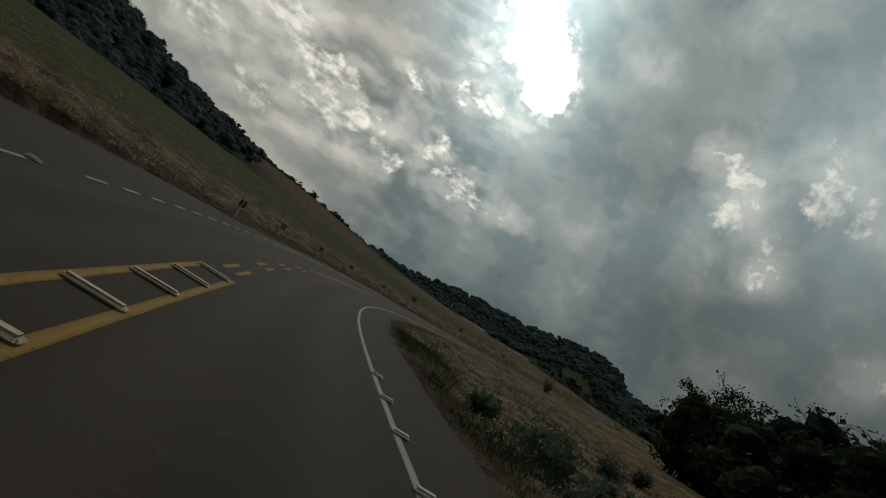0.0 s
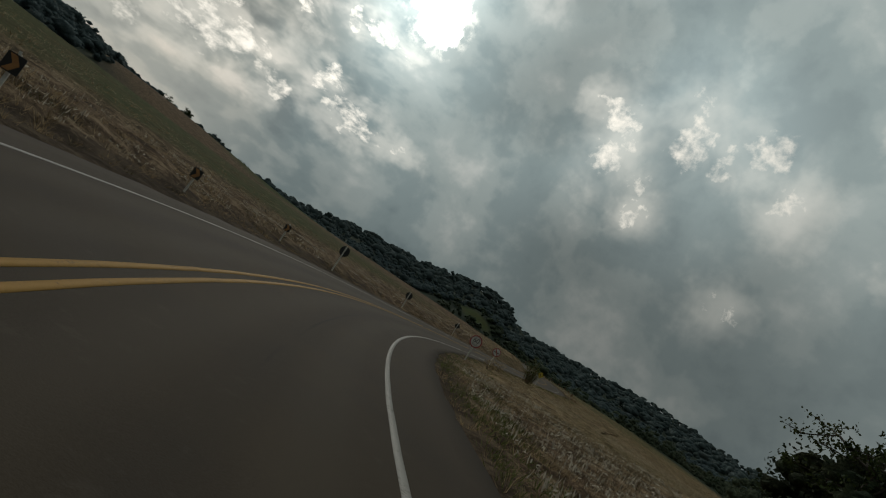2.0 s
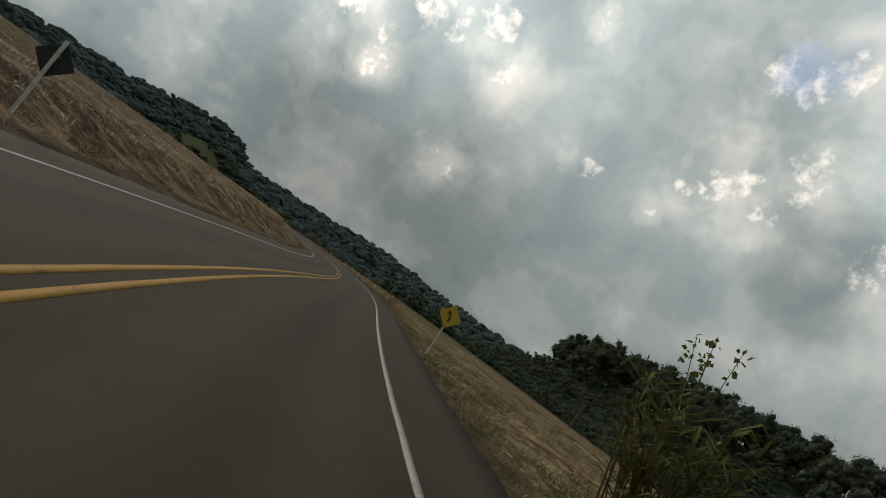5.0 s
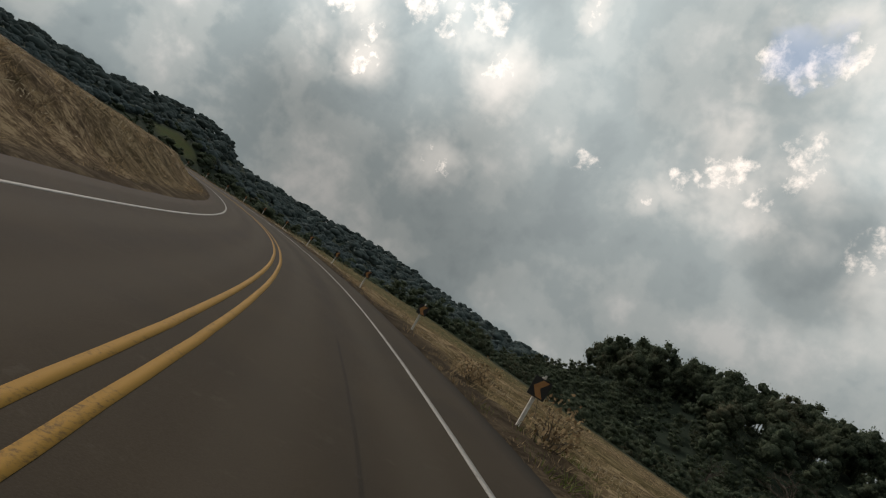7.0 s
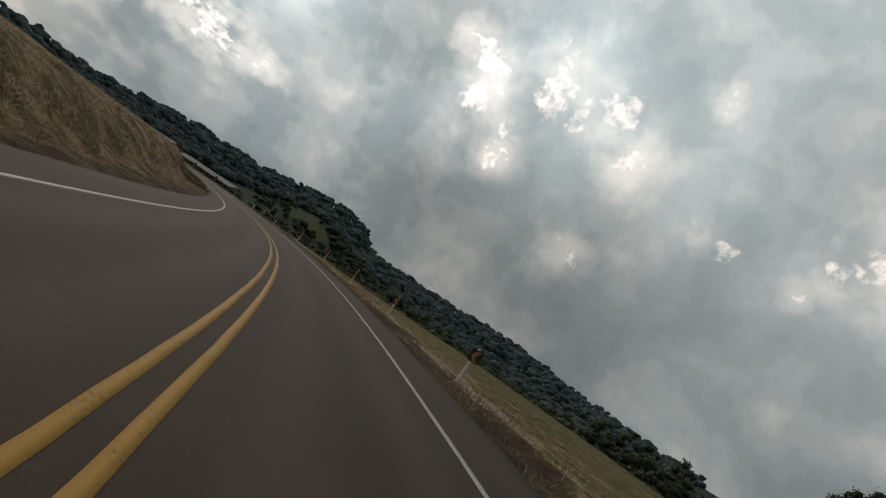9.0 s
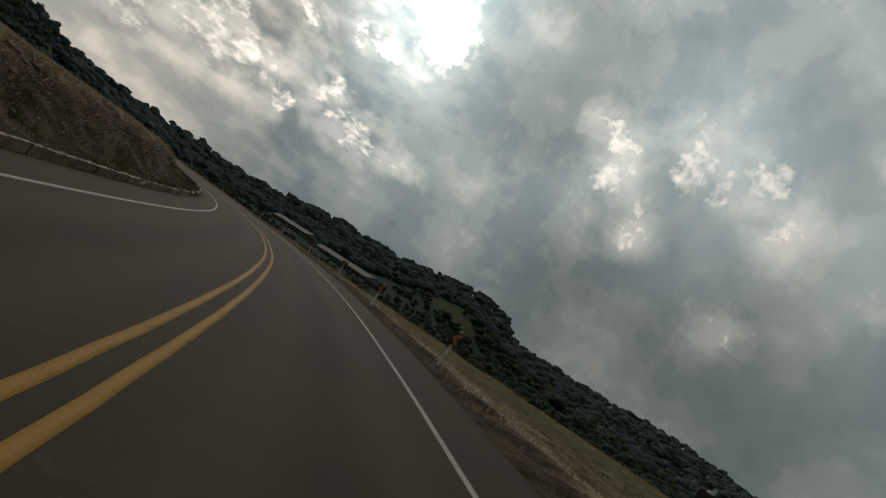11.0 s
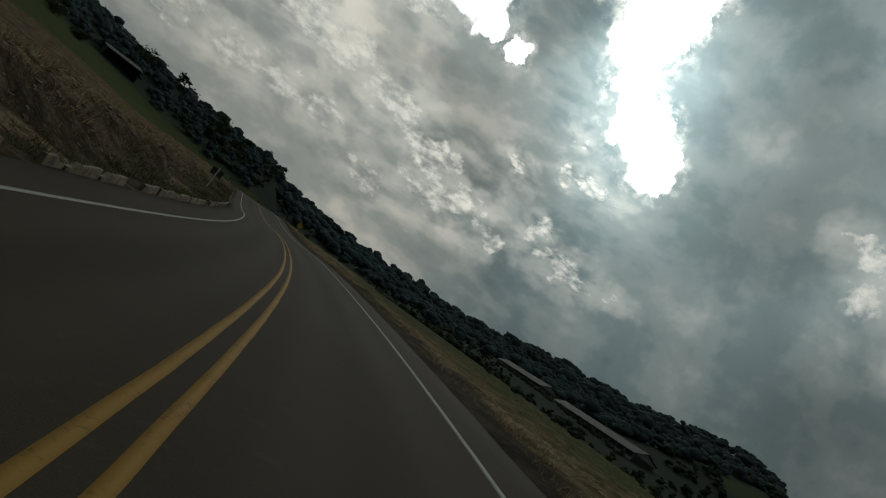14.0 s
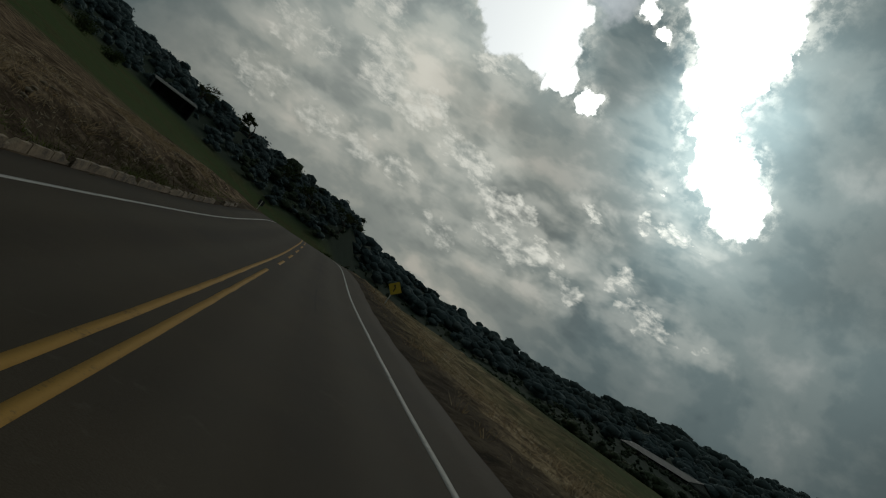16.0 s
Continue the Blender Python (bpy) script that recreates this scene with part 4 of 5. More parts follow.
# a rounded clump: rhombic dodecahedron, 14 corners and 12 quads
_cube = [(x, y, z) for x in (-1, 1) for y in (-1, 1) for z in (-1, 1)]
_tips = [(2, 0, 0), (-2, 0, 0), (0, 2, 0), (0, -2, 0), (0, 0, 2), (0, 0, -2)]
CLUMP_V = np.array(_cube + _tips, float)
CLUMP_V /= np.linalg.norm(CLUMP_V, axis=1)[:, None]
CLUMP_F = []
for i in range(6):
    for j in range(i + 1, 6):
        a, b = np.array(_tips[i]), np.array(_tips[j])
        if abs(int(a @ b)) == 4:
            continue
        c = [k for k in range(8) if np.array(_cube[k]) @ a == 2 and np.array(_cube[k]) @ b == 2]
        q = [8 + i, c[0], 8 + j, c[1]]
        n = np.cross(CLUMP_V[q[2]] - CLUMP_V[q[0]], CLUMP_V[q[3]] - CLUMP_V[q[1]])
        CLUMP_F.append(q if n @ CLUMP_V[q].sum(0) > 0 else q[::-1])
CLUMP_F = np.array(CLUMP_F)


def clump(rng, centre, radius, rough=0.32):
    k = 1 + rng.uniform(-rough, rough, (14, 1))
    return np.asarray(centre) + CLUMP_V * k * np.asarray(radius)


def crown_shell(rng, at, radius, around, rows, rough=0.30):
    """A lobed, uneven crown surface: corners and quads, closed at top and bottom."""
    seed = Vector(rng.uniform(-50, 50, 3))
    V = []
    for k in range(rows + 1):
        e = math.pi * (k / rows - 0.5)
        for i in range(around):
            a = 2 * math.pi * (i + 0.5 * (k % 2)) / around
            d = Vector((math.cos(a) * math.cos(e), math.sin(a) * math.cos(e), math.sin(e)))
            r = 1 + 1.3 * rough * noise.noise(d * 1.7 + seed) + rough * 0.9 * noise.noise(d * 3.9 + seed)
            V.append((at[0] + d.x * radius[0] * r, at[1] + d.y * radius[1] * r, at[2] + d.z * radius[2] * r))
    F = [(k * around + i, k * around + (i + 1) % around, (k + 1) * around + (i + 1) % around, (k + 1) * around + i) for k in range(rows) for i in range(around)]
    return np.array(V), np.array(F)


def far_tree(seed, lobes, around, rows, sprays, leaf, low=0.1, core=1.0, fat=1.0):
    """A tree for the woods, about 1 high: one or more lobed leafy masses frayed by loose sprays, over a trunk."""
    rng = np.random.default_rng(seed)
    V, F = [], []

    def add(v, f):
        F.append(np.asarray(f) + sum(len(q) for q in V))
        V.append(v)

    for k in range(lobes):
        t, a = (k + 0.5) / lobes, 2.4 * k + rng.uniform(-0.5, 0.5)
        off = rng.uniform(0.10, 0.30) * (1.15 - 0.8 * t)
        r = rng.uniform(0.15, 0.24) * (1.1 - 0.35 * t) * fat
        at, radius = (math.cos(a) * off, math.sin(a) * off, low + r * 0.7 + (1 - low - 1.5 * r) * t), (r, r, r * 0.85)
        add(*crown_shell(rng, at, tuple(q * core for q in radius), around, rows))
        q = cards(rng, at, tuple(q * 1.05 for q in radius), sprays, leaf, 0.8, 0.55 if core < 0.65 else 0.8)
        q = q[q.mean(1)[:, 2] > 0.02]
        add(q.reshape(-1, 3), np.arange(len(q) * 4).reshape(-1, 4))
    for k in range(3):
        a0, a1 = 2 * math.pi * k / 3, 2 * math.pi * (k + 1) / 3
        add(np.array([(0.018 * math.cos(a0), 0.018 * math.sin(a0), 0), (0.018 * math.cos(a1), 0.018 * math.sin(a1), 0), (0.01 * math.cos(a1), 0.01 * math.sin(a1), 0.6), (0.01 * math.cos(a0), 0.01 * math.sin(a0), 0.6)]), [[0, 1, 2, 3]])
    return np.concatenate(V), np.concatenate(F)


def scatter(name, templates, x, y, z, size, wide, mat, label, category, rng, lean=0.0):
    """One object out of many copies of templates (corners, quads)."""
    pick = rng.integers(0, len(templates), len(x))
    turn = rng.uniform(0, 2 * math.pi, len(x))
    parts, faces, base = [], [], 0
    for k, t in enumerate(templates):
        m = np.where(pick == k)[0]
        if not len(m):
            continue
        t, f = t if isinstance(t, tuple) else (t, np.arange(len(t)).reshape(-1, 4))
        c, s = np.cos(turn[m])[:, None], np.sin(turn[m])[:, None]
        v = np.empty((len(m), len(t), 3), np.float32)
        hz = size[m][:, None]
        wx = (size * wide)[m][:, None]
        v[..., 0] = (t[None, :, 0] * c - t[None, :, 1] * s) * wx + x[m][:, None]
        v[..., 1] = (t[None, :, 0] * s + t[None, :, 1] * c) * wx + y[m][:, None]
        v[..., 2] = t[None, :, 2] * hz + z[m][:, None]
        parts.append(v.reshape(-1, 3))
        faces.append((f[None] + (np.arange(len(m)) * len(t))[:, None, None]).reshape(-1, 4) + base)
        base += len(m) * len(t)
    me = mesh_of(name, np.concatenate(parts), np.concatenate(faces), mat, True)
    return tagged(new(name, me), label, category, kind="stuff")


rng = np.random.default_rng(11)
WOODS = [far_tree(k, 2, 7, 4, 22, 0.110, 0.0, 0.82, 1.8) for k in range(9)] + [far_tree(180 + k, 4, 6, 4, 13, 0.098, 0.0, 0.80, 1.4) for k in range(9)]
WOODS_MID = [far_tree(20 + k, 2, 6, 3, 8, 0.10, 0.0, 0.90, 1.8) for k in range(10)]
WOODS_FAR = [far_tree(40 + k, 2, 5, 3, 5, 0.10, 0.0, 0.95, 1.8) for k in range(10)]
SCRUB = [far_tree(80 + k, 5, 5, 4, 28, 0.068, 0.05, 0.62) for k in range(10)]
FINE = [far_tree(140 + k, 6, 5, 4, 66, 0.046, 0.05, 0.62) for k in range(6)]
TALL = [far_tree(60 + k, 11, 6, 4, 34, 0.045, 0.28, 0.58) for k in range(8)]


def forest(n, r_lo, r_hi, az_lo, az_hi, power=1.0):
    """Random places round the hub, thinned to the wooded land."""
    az = np.radians(rng.uniform(az_lo, az_hi, n))
    r = r_lo + (r_hi - r_lo) * rng.uniform(0, 1, n) ** power
    x, y = HUB[0] + r * np.sin(az), HUB[1] + r * np.cos(az)
    z, lat, s = land(x, y)
    _, wood, _ = cover_of(x, y, lat, s, z)
    keep = (wood > rng.uniform(0.3, 0.9, n)) & ~((np.hypot(x - 212, y - 695) < 95) & (lat > 0) & (np.abs((x - 212) + (y - 695) * 0.33) < 26)) & ~(np.hypot(x + 40, y - 594) < 13)
    return x[keep], y[keep], z[keep], lat[keep], s[keep]


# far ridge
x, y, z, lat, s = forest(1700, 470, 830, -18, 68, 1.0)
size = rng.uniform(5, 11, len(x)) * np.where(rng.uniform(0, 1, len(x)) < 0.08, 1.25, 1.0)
scatter("forest_middle", WOODS_MID, x, y, z - 1.0, size, rng.uniform(1.3, 1.9, len(x)), M_HAZED_HILL, "wood across the valley, distance haze put into its leaf colour", "forest", rng)
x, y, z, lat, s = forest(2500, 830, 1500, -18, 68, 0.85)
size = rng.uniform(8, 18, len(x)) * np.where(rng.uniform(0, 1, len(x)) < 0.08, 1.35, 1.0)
scatter("forest_far", WOODS_FAR, x, y, z - 1.0, size, rng.uniform(1.3, 1.9, len(x)), M_HAZED_FAR, "forest covering the far ridge, distance haze put into its colour", "forest", rng)
# wooded slopes nearer the road
def heights(lat, s):
    d = np.abs(lat)
    bend = np.interp(d, [31, 60, 80, 130, 200, 270], [6.0, 3.2, 4.0, 5.0, 7.0, 12.0])
    late = np.interp(d, [60, 100, 170, 240, 320], [1.6, 2.2, 3.0, 5.0, 9.0])
    k = smooth(s, 250, 300)
    return np.where(lat > 0, bend * (1 - k) + late * k, np.interp(d, [70, 150, 200, 300], [5.0, 7.0, 9.0, 13.0]) * (0.62 + 0.38 * smooth(s, 150, 260)))


x, y, z, lat, s = forest(2600, 130, 520, -20, 100, 0.7)
clear = (np.abs(np.degrees(np.arctan2(x - 132, y - 310)) - 14.0) < 6.5) & (np.hypot(x - 132, y - 310) < 420) & (lat > 0)
x, y, z, lat, s = (a[~clear] for a in (x, y, z, lat, s))
size = rng.uniform(0.42, 1.05, len(x)) * heights(lat, s) * np.where(rng.uniform(0, 1, len(x)) < 0.10, 1.4, 1.0)
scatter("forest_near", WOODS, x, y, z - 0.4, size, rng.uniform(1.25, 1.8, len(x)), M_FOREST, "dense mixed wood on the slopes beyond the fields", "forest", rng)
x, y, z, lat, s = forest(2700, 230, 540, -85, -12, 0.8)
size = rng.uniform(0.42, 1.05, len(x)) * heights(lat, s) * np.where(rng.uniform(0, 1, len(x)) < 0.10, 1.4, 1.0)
scatter("forest_hill", WOODS, x, y, z - 0.4, size, rng.uniform(1.2, 1.7, len(x)), M_HAZED_HILL, "forest on the hill beyond the green field, haze put into its colour", "forest", rng)
# close wood on the slope below the knoll
n = 1000
x, y = rng.uniform(110, 360, n), rng.uniform(40, 270, n)
z, lat, s = land(x, y)
_, wood, _ = cover_of(x, y, lat, s, z)
keep = (wood > 0.6) & (lat > 0)
x, y, z = x[keep], y[keep], z[keep]
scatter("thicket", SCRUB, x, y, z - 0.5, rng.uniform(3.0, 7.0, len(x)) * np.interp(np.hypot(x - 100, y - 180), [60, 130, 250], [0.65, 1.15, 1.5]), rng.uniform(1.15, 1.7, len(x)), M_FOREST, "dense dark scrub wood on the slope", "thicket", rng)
# the knoll's northern shoulder
n = 190
x, y = rng.uniform(300, 425, n), rng.uniform(225, 345, n)
scatter("thicket", SCRUB, x, y, land(x, y)[0] - 0.5, rng.uniform(4.0, 8.5, n), rng.uniform(1.15, 1.7, n), M_FOREST, "dark scrub wood on the knoll's shoulder", "thicket", rng)
# low scrub between the road's last stretch and the valley
n = 620
s, lat = rng.uniform(370, 640, n), rng.uniform(48, 100, n)
P = on_road(s, lat)
x, y = P[:, 0], P[:, 1]
keep = (np.abs(np.degrees(np.arctan2(x - 132, y - 310)) - 14.0) > 7.0) | (rng.uniform(0, 1, n) < 0.15)
x, y = x[keep], y[keep]
scatter("scrub", WOODS, x, y, land(x, y)[0] - 0.3, rng.uniform(1.0, 2.6, len(x)), rng.uniform(1.1, 1.7, len(x)), M_FOREST, "low dark scrub at the field's far edge", "scrub", rng)
# bushes along the near side of the poultry houses
n = 110
t = rng.uniform(-0.08, 2.1, n)
x, y = 238 - 24 * t + rng.uniform(-16, -9, n), 616 + 72 * t + rng.uniform(-6, 1, n)
scatter("hedge", WOODS, x, y, land(x, y)[0] - 0.3, rng.uniform(1.2, 3.2, n), rng.uniform(1.1, 1.8, n), M_FOREST, "dark bushes along the poultry houses", "hedge", rng)
# tall trees along the knoll's crest
n = 210
u = rng.uniform(0, 1, n)
x, y = 400 - 30 * u + rng.normal(0, 26, n), 276 - 190 * u + rng.normal(0, 7, n)
z = land(x, y)[0]
scatter("grove", TALL, x, y, z - 0.5, rng.uniform(13, 25, n), rng.uniform(0.8, 1.15, n), M_FOREST, "tall dark trees along the crest of the knoll", "forest", rng)
# the dark wood beside the straw field at the start, right of the bend
n = 560
s, lat = rng.uniform(-30, 200, n), rng.uniform(31, 64, n)
P = on_road(s, lat)
z, l2, s2 = land(P[:, 0], P[:, 1])
keep = l2 > np.interp(s2, [-90, 55, 95, 132, 150, 175, 195, 220], [31.0, 32.0, 34.0, 34.0, 37.0, 45.0, 55.0, 61.0])
size = rng.uniform(5.0, 8.5, n) * np.interp(s2, [85, 108, 126, 150, 190], [1.38, 1.30, 0.95, 0.65, 0.55])
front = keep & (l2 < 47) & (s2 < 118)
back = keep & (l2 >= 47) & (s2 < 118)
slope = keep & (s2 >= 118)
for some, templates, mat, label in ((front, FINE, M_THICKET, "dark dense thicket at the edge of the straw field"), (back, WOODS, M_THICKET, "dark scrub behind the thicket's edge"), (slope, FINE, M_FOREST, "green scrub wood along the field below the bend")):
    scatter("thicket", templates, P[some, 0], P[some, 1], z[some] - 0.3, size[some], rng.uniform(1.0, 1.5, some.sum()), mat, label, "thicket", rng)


def tube(rows, a, b, ra, rb, n=5):
    """Quads of a tapered limb from a to b."""
    a, b = np.asarray(a, float), np.asarray(b, float)
    d = b - a
    d /= np.linalg.norm(d) + 1e-9
    u = np.cross(d, (0.3, 0.9, 0.2))
    u /= np.linalg.norm(u)
    v = np.cross(d, u)
    for i in range(n):
        t0, t1 = 2 * math.pi * i / n, 2 * math.pi * (i + 1) / n
        e0, e1 = u * math.cos(t0) + v * math.sin(t0), u * math.cos(t1) + v * math.sin(t1)
        rows.append([a + e0 * ra, a + e1 * ra, b + e1 * rb, b + e0 * rb])


def tree(seed, height, spread, leaves, label, crown_from=0.35, leaf=0.34):
    """A tapered, forked trunk with limbs, and a crown of leaf sprays at the twigs with gaps between."""
    rng = np.random.default_rng(seed)
    wood, tips = [], []

    def grow(p, d, length, r, depth):
        steps = 3
        for k in range(steps):
            d = d + rng.normal(size=3) * 0.13 + np.array((0, 0, 0.04))
            d /= np.linalg.norm(d)
            q = p + d * length / steps
            tube(wood, p, q, r * (1 - 0.22 * k / steps), r * (1 - 0.22 * (k + 1) / steps), 6 if depth < 2 else 4)
            p = q
            if depth >= 2:
                tips.append(p)
        if depth == 4 or r < 0.012:
            return
        for k in range(rng.integers(2, 4) + (depth == 0)):
            side = rng.normal(size=3) * np.array((1, 1, 0.35))
            side /= np.linalg.norm(side)
            nd = d * 0.62 + side * spread
            grow(p, nd / np.linalg.norm(nd), length * rng.uniform(0.55, 0.82), r * rng.uniform(0.5, 0.66), depth + 1)

    grow(np.array((0, 0, -0.3)), np.array((rng.uniform(-0.1, 0.1), rng.uniform(-0.1, 0.1), 1.0)), height * crown_from, height * 0.020, 0)
    V = np.array(wood).reshape(-1, 3)
    k = height / max(V[:, 2].max(), 1e-3)
    V = V * np.array((k, k, k))
    ob = empty("tree", label, "tree", "trees at the wood's edge")
    trunk = new("trunk", mesh_of("trunk", V, np.arange(len(V)).reshape(-1, 4), M_BARK))
    trunk.parent = ob
    tips = np.array(tips) * k
    if leaves:
        c = tips[rng.integers(0, len(tips), leaves)] + rng.normal(size=(leaves, 3)) * 0.28
        quads = [cards(rng, p, (0.22, 0.22, 0.16), 1, leaf) for p in c]
        Q = np.concatenate(quads).reshape(-1, 3)
        crown = new("crown", mesh_of("crown", Q, np.arange(len(Q)).reshape(-1, 4), M_LEAF))
        crown.parent = ob
    return ob


def plant(ob, x, y, turn=0.0, sink=0.2):
    z = float(land(np.array([float(x)]), np.array([float(y)]))[0][0])
    ob.matrix_world = pose(x, y, z - sink, 0, 0, turn)
    return ob


# trees that stand out at the wood's edge, and bare ones on the slope
plant(tree(3, 12.0, 0.95, 4200, "open-crowned dark green tree at the thicket's edge"), 49, 65)
plant(tree(8, 16.5, 0.85, 420, "tall nearly bare tree with fine twigs above the thicket"), 56, 64, 40)
plant(tree(15, 16.5, 0.85, 260, "tall nearly bare tree with thin crown above the thicket"), 63, 60, 130)
plant(tree(21, 13.5, 0.9, 3000, "open-crowned dark tree behind the thicket"), 58, 72, 75)
plant(tree(24, 18.5, 0.8, 200, "nearly bare tall tree over the thicket"), 66, 52, 200)
plant(tree(33, 9.5, 0.9, 0, "leafless grey tree standing out of the wood"), 155, 155, 10)
plant(tree(35, 14.0, 0.9, 0, "leafless tree at the edge of the wood"), 176, 128, 60)
plant(tree(37, 13.0, 0.9, 120, "leafless pale tree on the scrub slope"), 240, 178, 150)


# ---- grasses: tufts of thin bent blades ----
def tuft(seed, blades, tall, splay, wide, bent=True):
    rng = np.random.default_rng(seed)
    q = []
    for k in range(blades):
        a = rng.uniform(0, 2 * math.pi)
        h, out = tall * rng.uniform(0.5, 1.1), splay * rng.uniform(0.2, 1.0)
        r0 = rng.uniform(0, 0.12)
        base = np.array((math.cos(a) * r0, math.sin(a) * r0, -0.03))
        top = base + np.array((math.cos(a) * out, math.sin(a) * out, h))
        b = a + rng.uniform(0.8, 2.2)
        w = np.array((math.cos(b), math.sin(b), 0)) * wide * rng.uniform(0.6, 1.3)
        mid = base * 0.45 + top * 0.55 + np.array((0, 0, 0.12 * h))
        if not bent:
            q.append([base - w, base + w, top + w * 0.15, top - w * 0.15])
            continue
        q.append([base - w, base + w, mid + w * 0.8, mid - w * 0.8])
        q.append([mid - w * 0.8, mid + w * 0.8, top + w * 0.15, top - w * 0.15])
    return np.array(q).reshape(-1, 3)


def verge_height(s, lat):
    """Top of the verge at stations and offsets, without its small bumps."""
    P = on_road(s, lat)
    return P[:, 0], P[:, 1], P[:, 2] + near_land(s, lat) - 0.03


LOW = [tuft(120 + k, 10, 0.18, 0.24, 0.008, False) for k in range(10)]
BANK = [tuft(160 + k, 9, 0.26, 0.26, 0.0065, False) for k in range(10)]


def sow(name, templates, n, s_lo, s_hi, lat_lo, lat_hi, mat, label, lo=0.6, hi=1.3, wide=1.0, power=1.0, patch=0.0, seed=1):
    rng = np.random.default_rng(seed)
    s = rng.uniform(s_lo, s_hi, n)
    lat = lat_lo + (lat_hi - lat_lo) * rng.uniform(0, 1, n) ** power
    if lat_hi < 0:
        lat = np.where(lat > left_edge(s) - 0.25, left_edge(s) - 0.25 - rng.uniform(0, 1.5, n), lat)
    if patch:
        f = np.array([noise.noise(Vector((a * 0.16, b * 0.35, seed))) for a, b in zip(s, lat)])
        keep = f > rng.uniform(-0.35, 0.25, n) * patch
        s, lat = s[keep], lat[keep]
    x, y, z = verge_height(s, lat)
    size = rng.uniform(lo, hi, len(s))
    return scatter(name, templates, x, y, z, size, np.full(len(s), wide), mat, label, "grass", rng)


sow("dry_grass", BANK, 7000, -8, 500, 6.0, 13.5, M_DRYGRASS, "tall dry straw grass on the verge", 0.6, 1.8, 1.0, 1.0, 1.0, 2)
sow("dry_grass", LOW, 13500, -8, 500, 5.35, 11.0, M_DRYGRASS, "short dry grass along the asphalt edge", 0.5, 1.5, 1.2, 1.3, 1.3, 3)
sow("green_grass", LOW, 5000, -8, 190, 5.4, 8.5, M_GREENGRASS, "patches of green grass on the verge", 0.7, 1.6, 1.2, 1.2, 1.0, 4)
sow("dry_grass", BANK, 6000, -8, 300, -14.5, -5.4, M_DRYGRASS, "dry straw and weeds on the bank", 0.4, 1.0, 1.0, 1.0, 1.0, 5)
sow("dry_grass", LOW, 11000, -8, 300, -12.0, -5.1, M_DRYGRASS, "short dry grass on the bank's foot", 0.5, 1.5, 1.2, 1.0, 1.1, 6)
sow("dry_grass", LOW, 11000, 280, 500, -15.0, -7.6, M_DRYGRASS, "pale cut straw on top of the cut bank", 0.8, 2.0, 1.3, 1.0, 0.5, 15)
sow("green_grass", LOW, 2500, 290, 500, -7.5, -4.9, M_GREENGRASS, "dull green weeds behind the kerb", 0.8, 2.0, 1.2, 1.0, 0.8, 7)
sow("field_stubble", LOW, 7000, -8, 330, -45, -12, M_DRYGRASS, "dry crop residue in the sloping field", 0.7, 1.8, 1.4, 1.5, 0.5, 8)
sow("field_stubble", LOW, 6000, 120, 480, 12, 48, M_DRYGRASS, "short straw stubble in the field", 0.7, 1.5, 1.5, 1.5, 0.4, 9)

# dark weeds, their colour also filling in the cut bank's shaded band
sow("bank_weeds", BANK, 6500, 285, 492, -8.2, -4.95, M_WEED, "dark brown weeds hanging over the cut bank", 0.5, 1.7, 1.3, 1.0, 0.7, 10)
sow("bank_weeds", LOW, 2500, 150, 290, -9.0, -4.8, M_WEED, "dark dry weeds at the bank's foot", 0.5, 1.2, 1.1, 1.0, 0.8, 12)
sow("bank_weeds", LOW, 3000, 18, 150, -9.0, -5.2, M_WEED, "dark weeds between the signs and the field", 0.5, 1.2, 1.2, 1.0, 0.8, 13)

# cut straw lying loose
def litter(seed, pieces, spread, long, wide):
    rng = np.random.default_rng(seed)
    q = []
    for k in range(pieces):
        a, r = rng.uniform(0, 2 * math.pi), spread * math.sqrt(rng.uniform(0, 1))
        c = np.array((math.cos(a) * r, math.sin(a) * r, rng.uniform(0.03, 0.12)))
        b, tilt = rng.uniform(0, 2 * math.pi), rng.uniform(-0.35, 0.55)
        u = np.array((math.cos(b), math.sin(b), tilt)) * long * rng.uniform(0.4, 1.2) / 2
        v = np.array((-math.sin(b), math.cos(b), rng.uniform(-0.8, 0.8))) * wide * rng.uniform(0.5, 1.2) / 2
        if k % 2:
            v = v * 0.5
            u, c = np.array((u[0] * 0.4, u[1] * 0.4, long * rng.uniform(0.4, 0.8))), c * np.array((1, 1, 0)) + np.array((0, 0, long * 0.4))
        q.append([c - u - v * 0.4, c - v, c + u + v * 0.3, c + v])
    return np.array(q).reshape(-1, 3)


LITTER = [litter(200 + k, 9, 0.60, 0.15, 0.034) for k in range(10)]
HUSKS = [litter(230 + k, 6, 0.55, 0.24, 0.10) for k in range(8)]
sow("straw_litter", LITTER, 3600, 60, 180, 5.9, 14.0, M_STRAW, "loose pale straw on the verge", 0.7, 1.3, 1.0, 1.0, 1.2, 41)
sow("straw_litter", LITTER, 6000, 175, 500, 7.0, 13.0, M_STRAW, "loose pale straw beside the field", 0.6, 1.2, 1.0, 1.0, 1.4, 45)
sow("straw_litter", HUSKS, 2600, 18, 160, -13.0, -7.2, M_HUSK, "bleached husks along the field's lower edge", 0.5, 1.0, 0.8, 1.0, 1.4, 56)
sow("straw_litter", LITTER, 11000, -8, 505, -16.0, -7.0, M_STRAW, "loose pale straw on the bank", 0.7, 1.3, 1.0, 1.0, 1.0, 42)
sow("straw_litter", LITTER, 10000, -8, 330, -60.0, -13.0, M_STRAW, "pale crop residue strewn over the field", 0.8, 1.7, 1.0, 1.6, 0.8, 43)
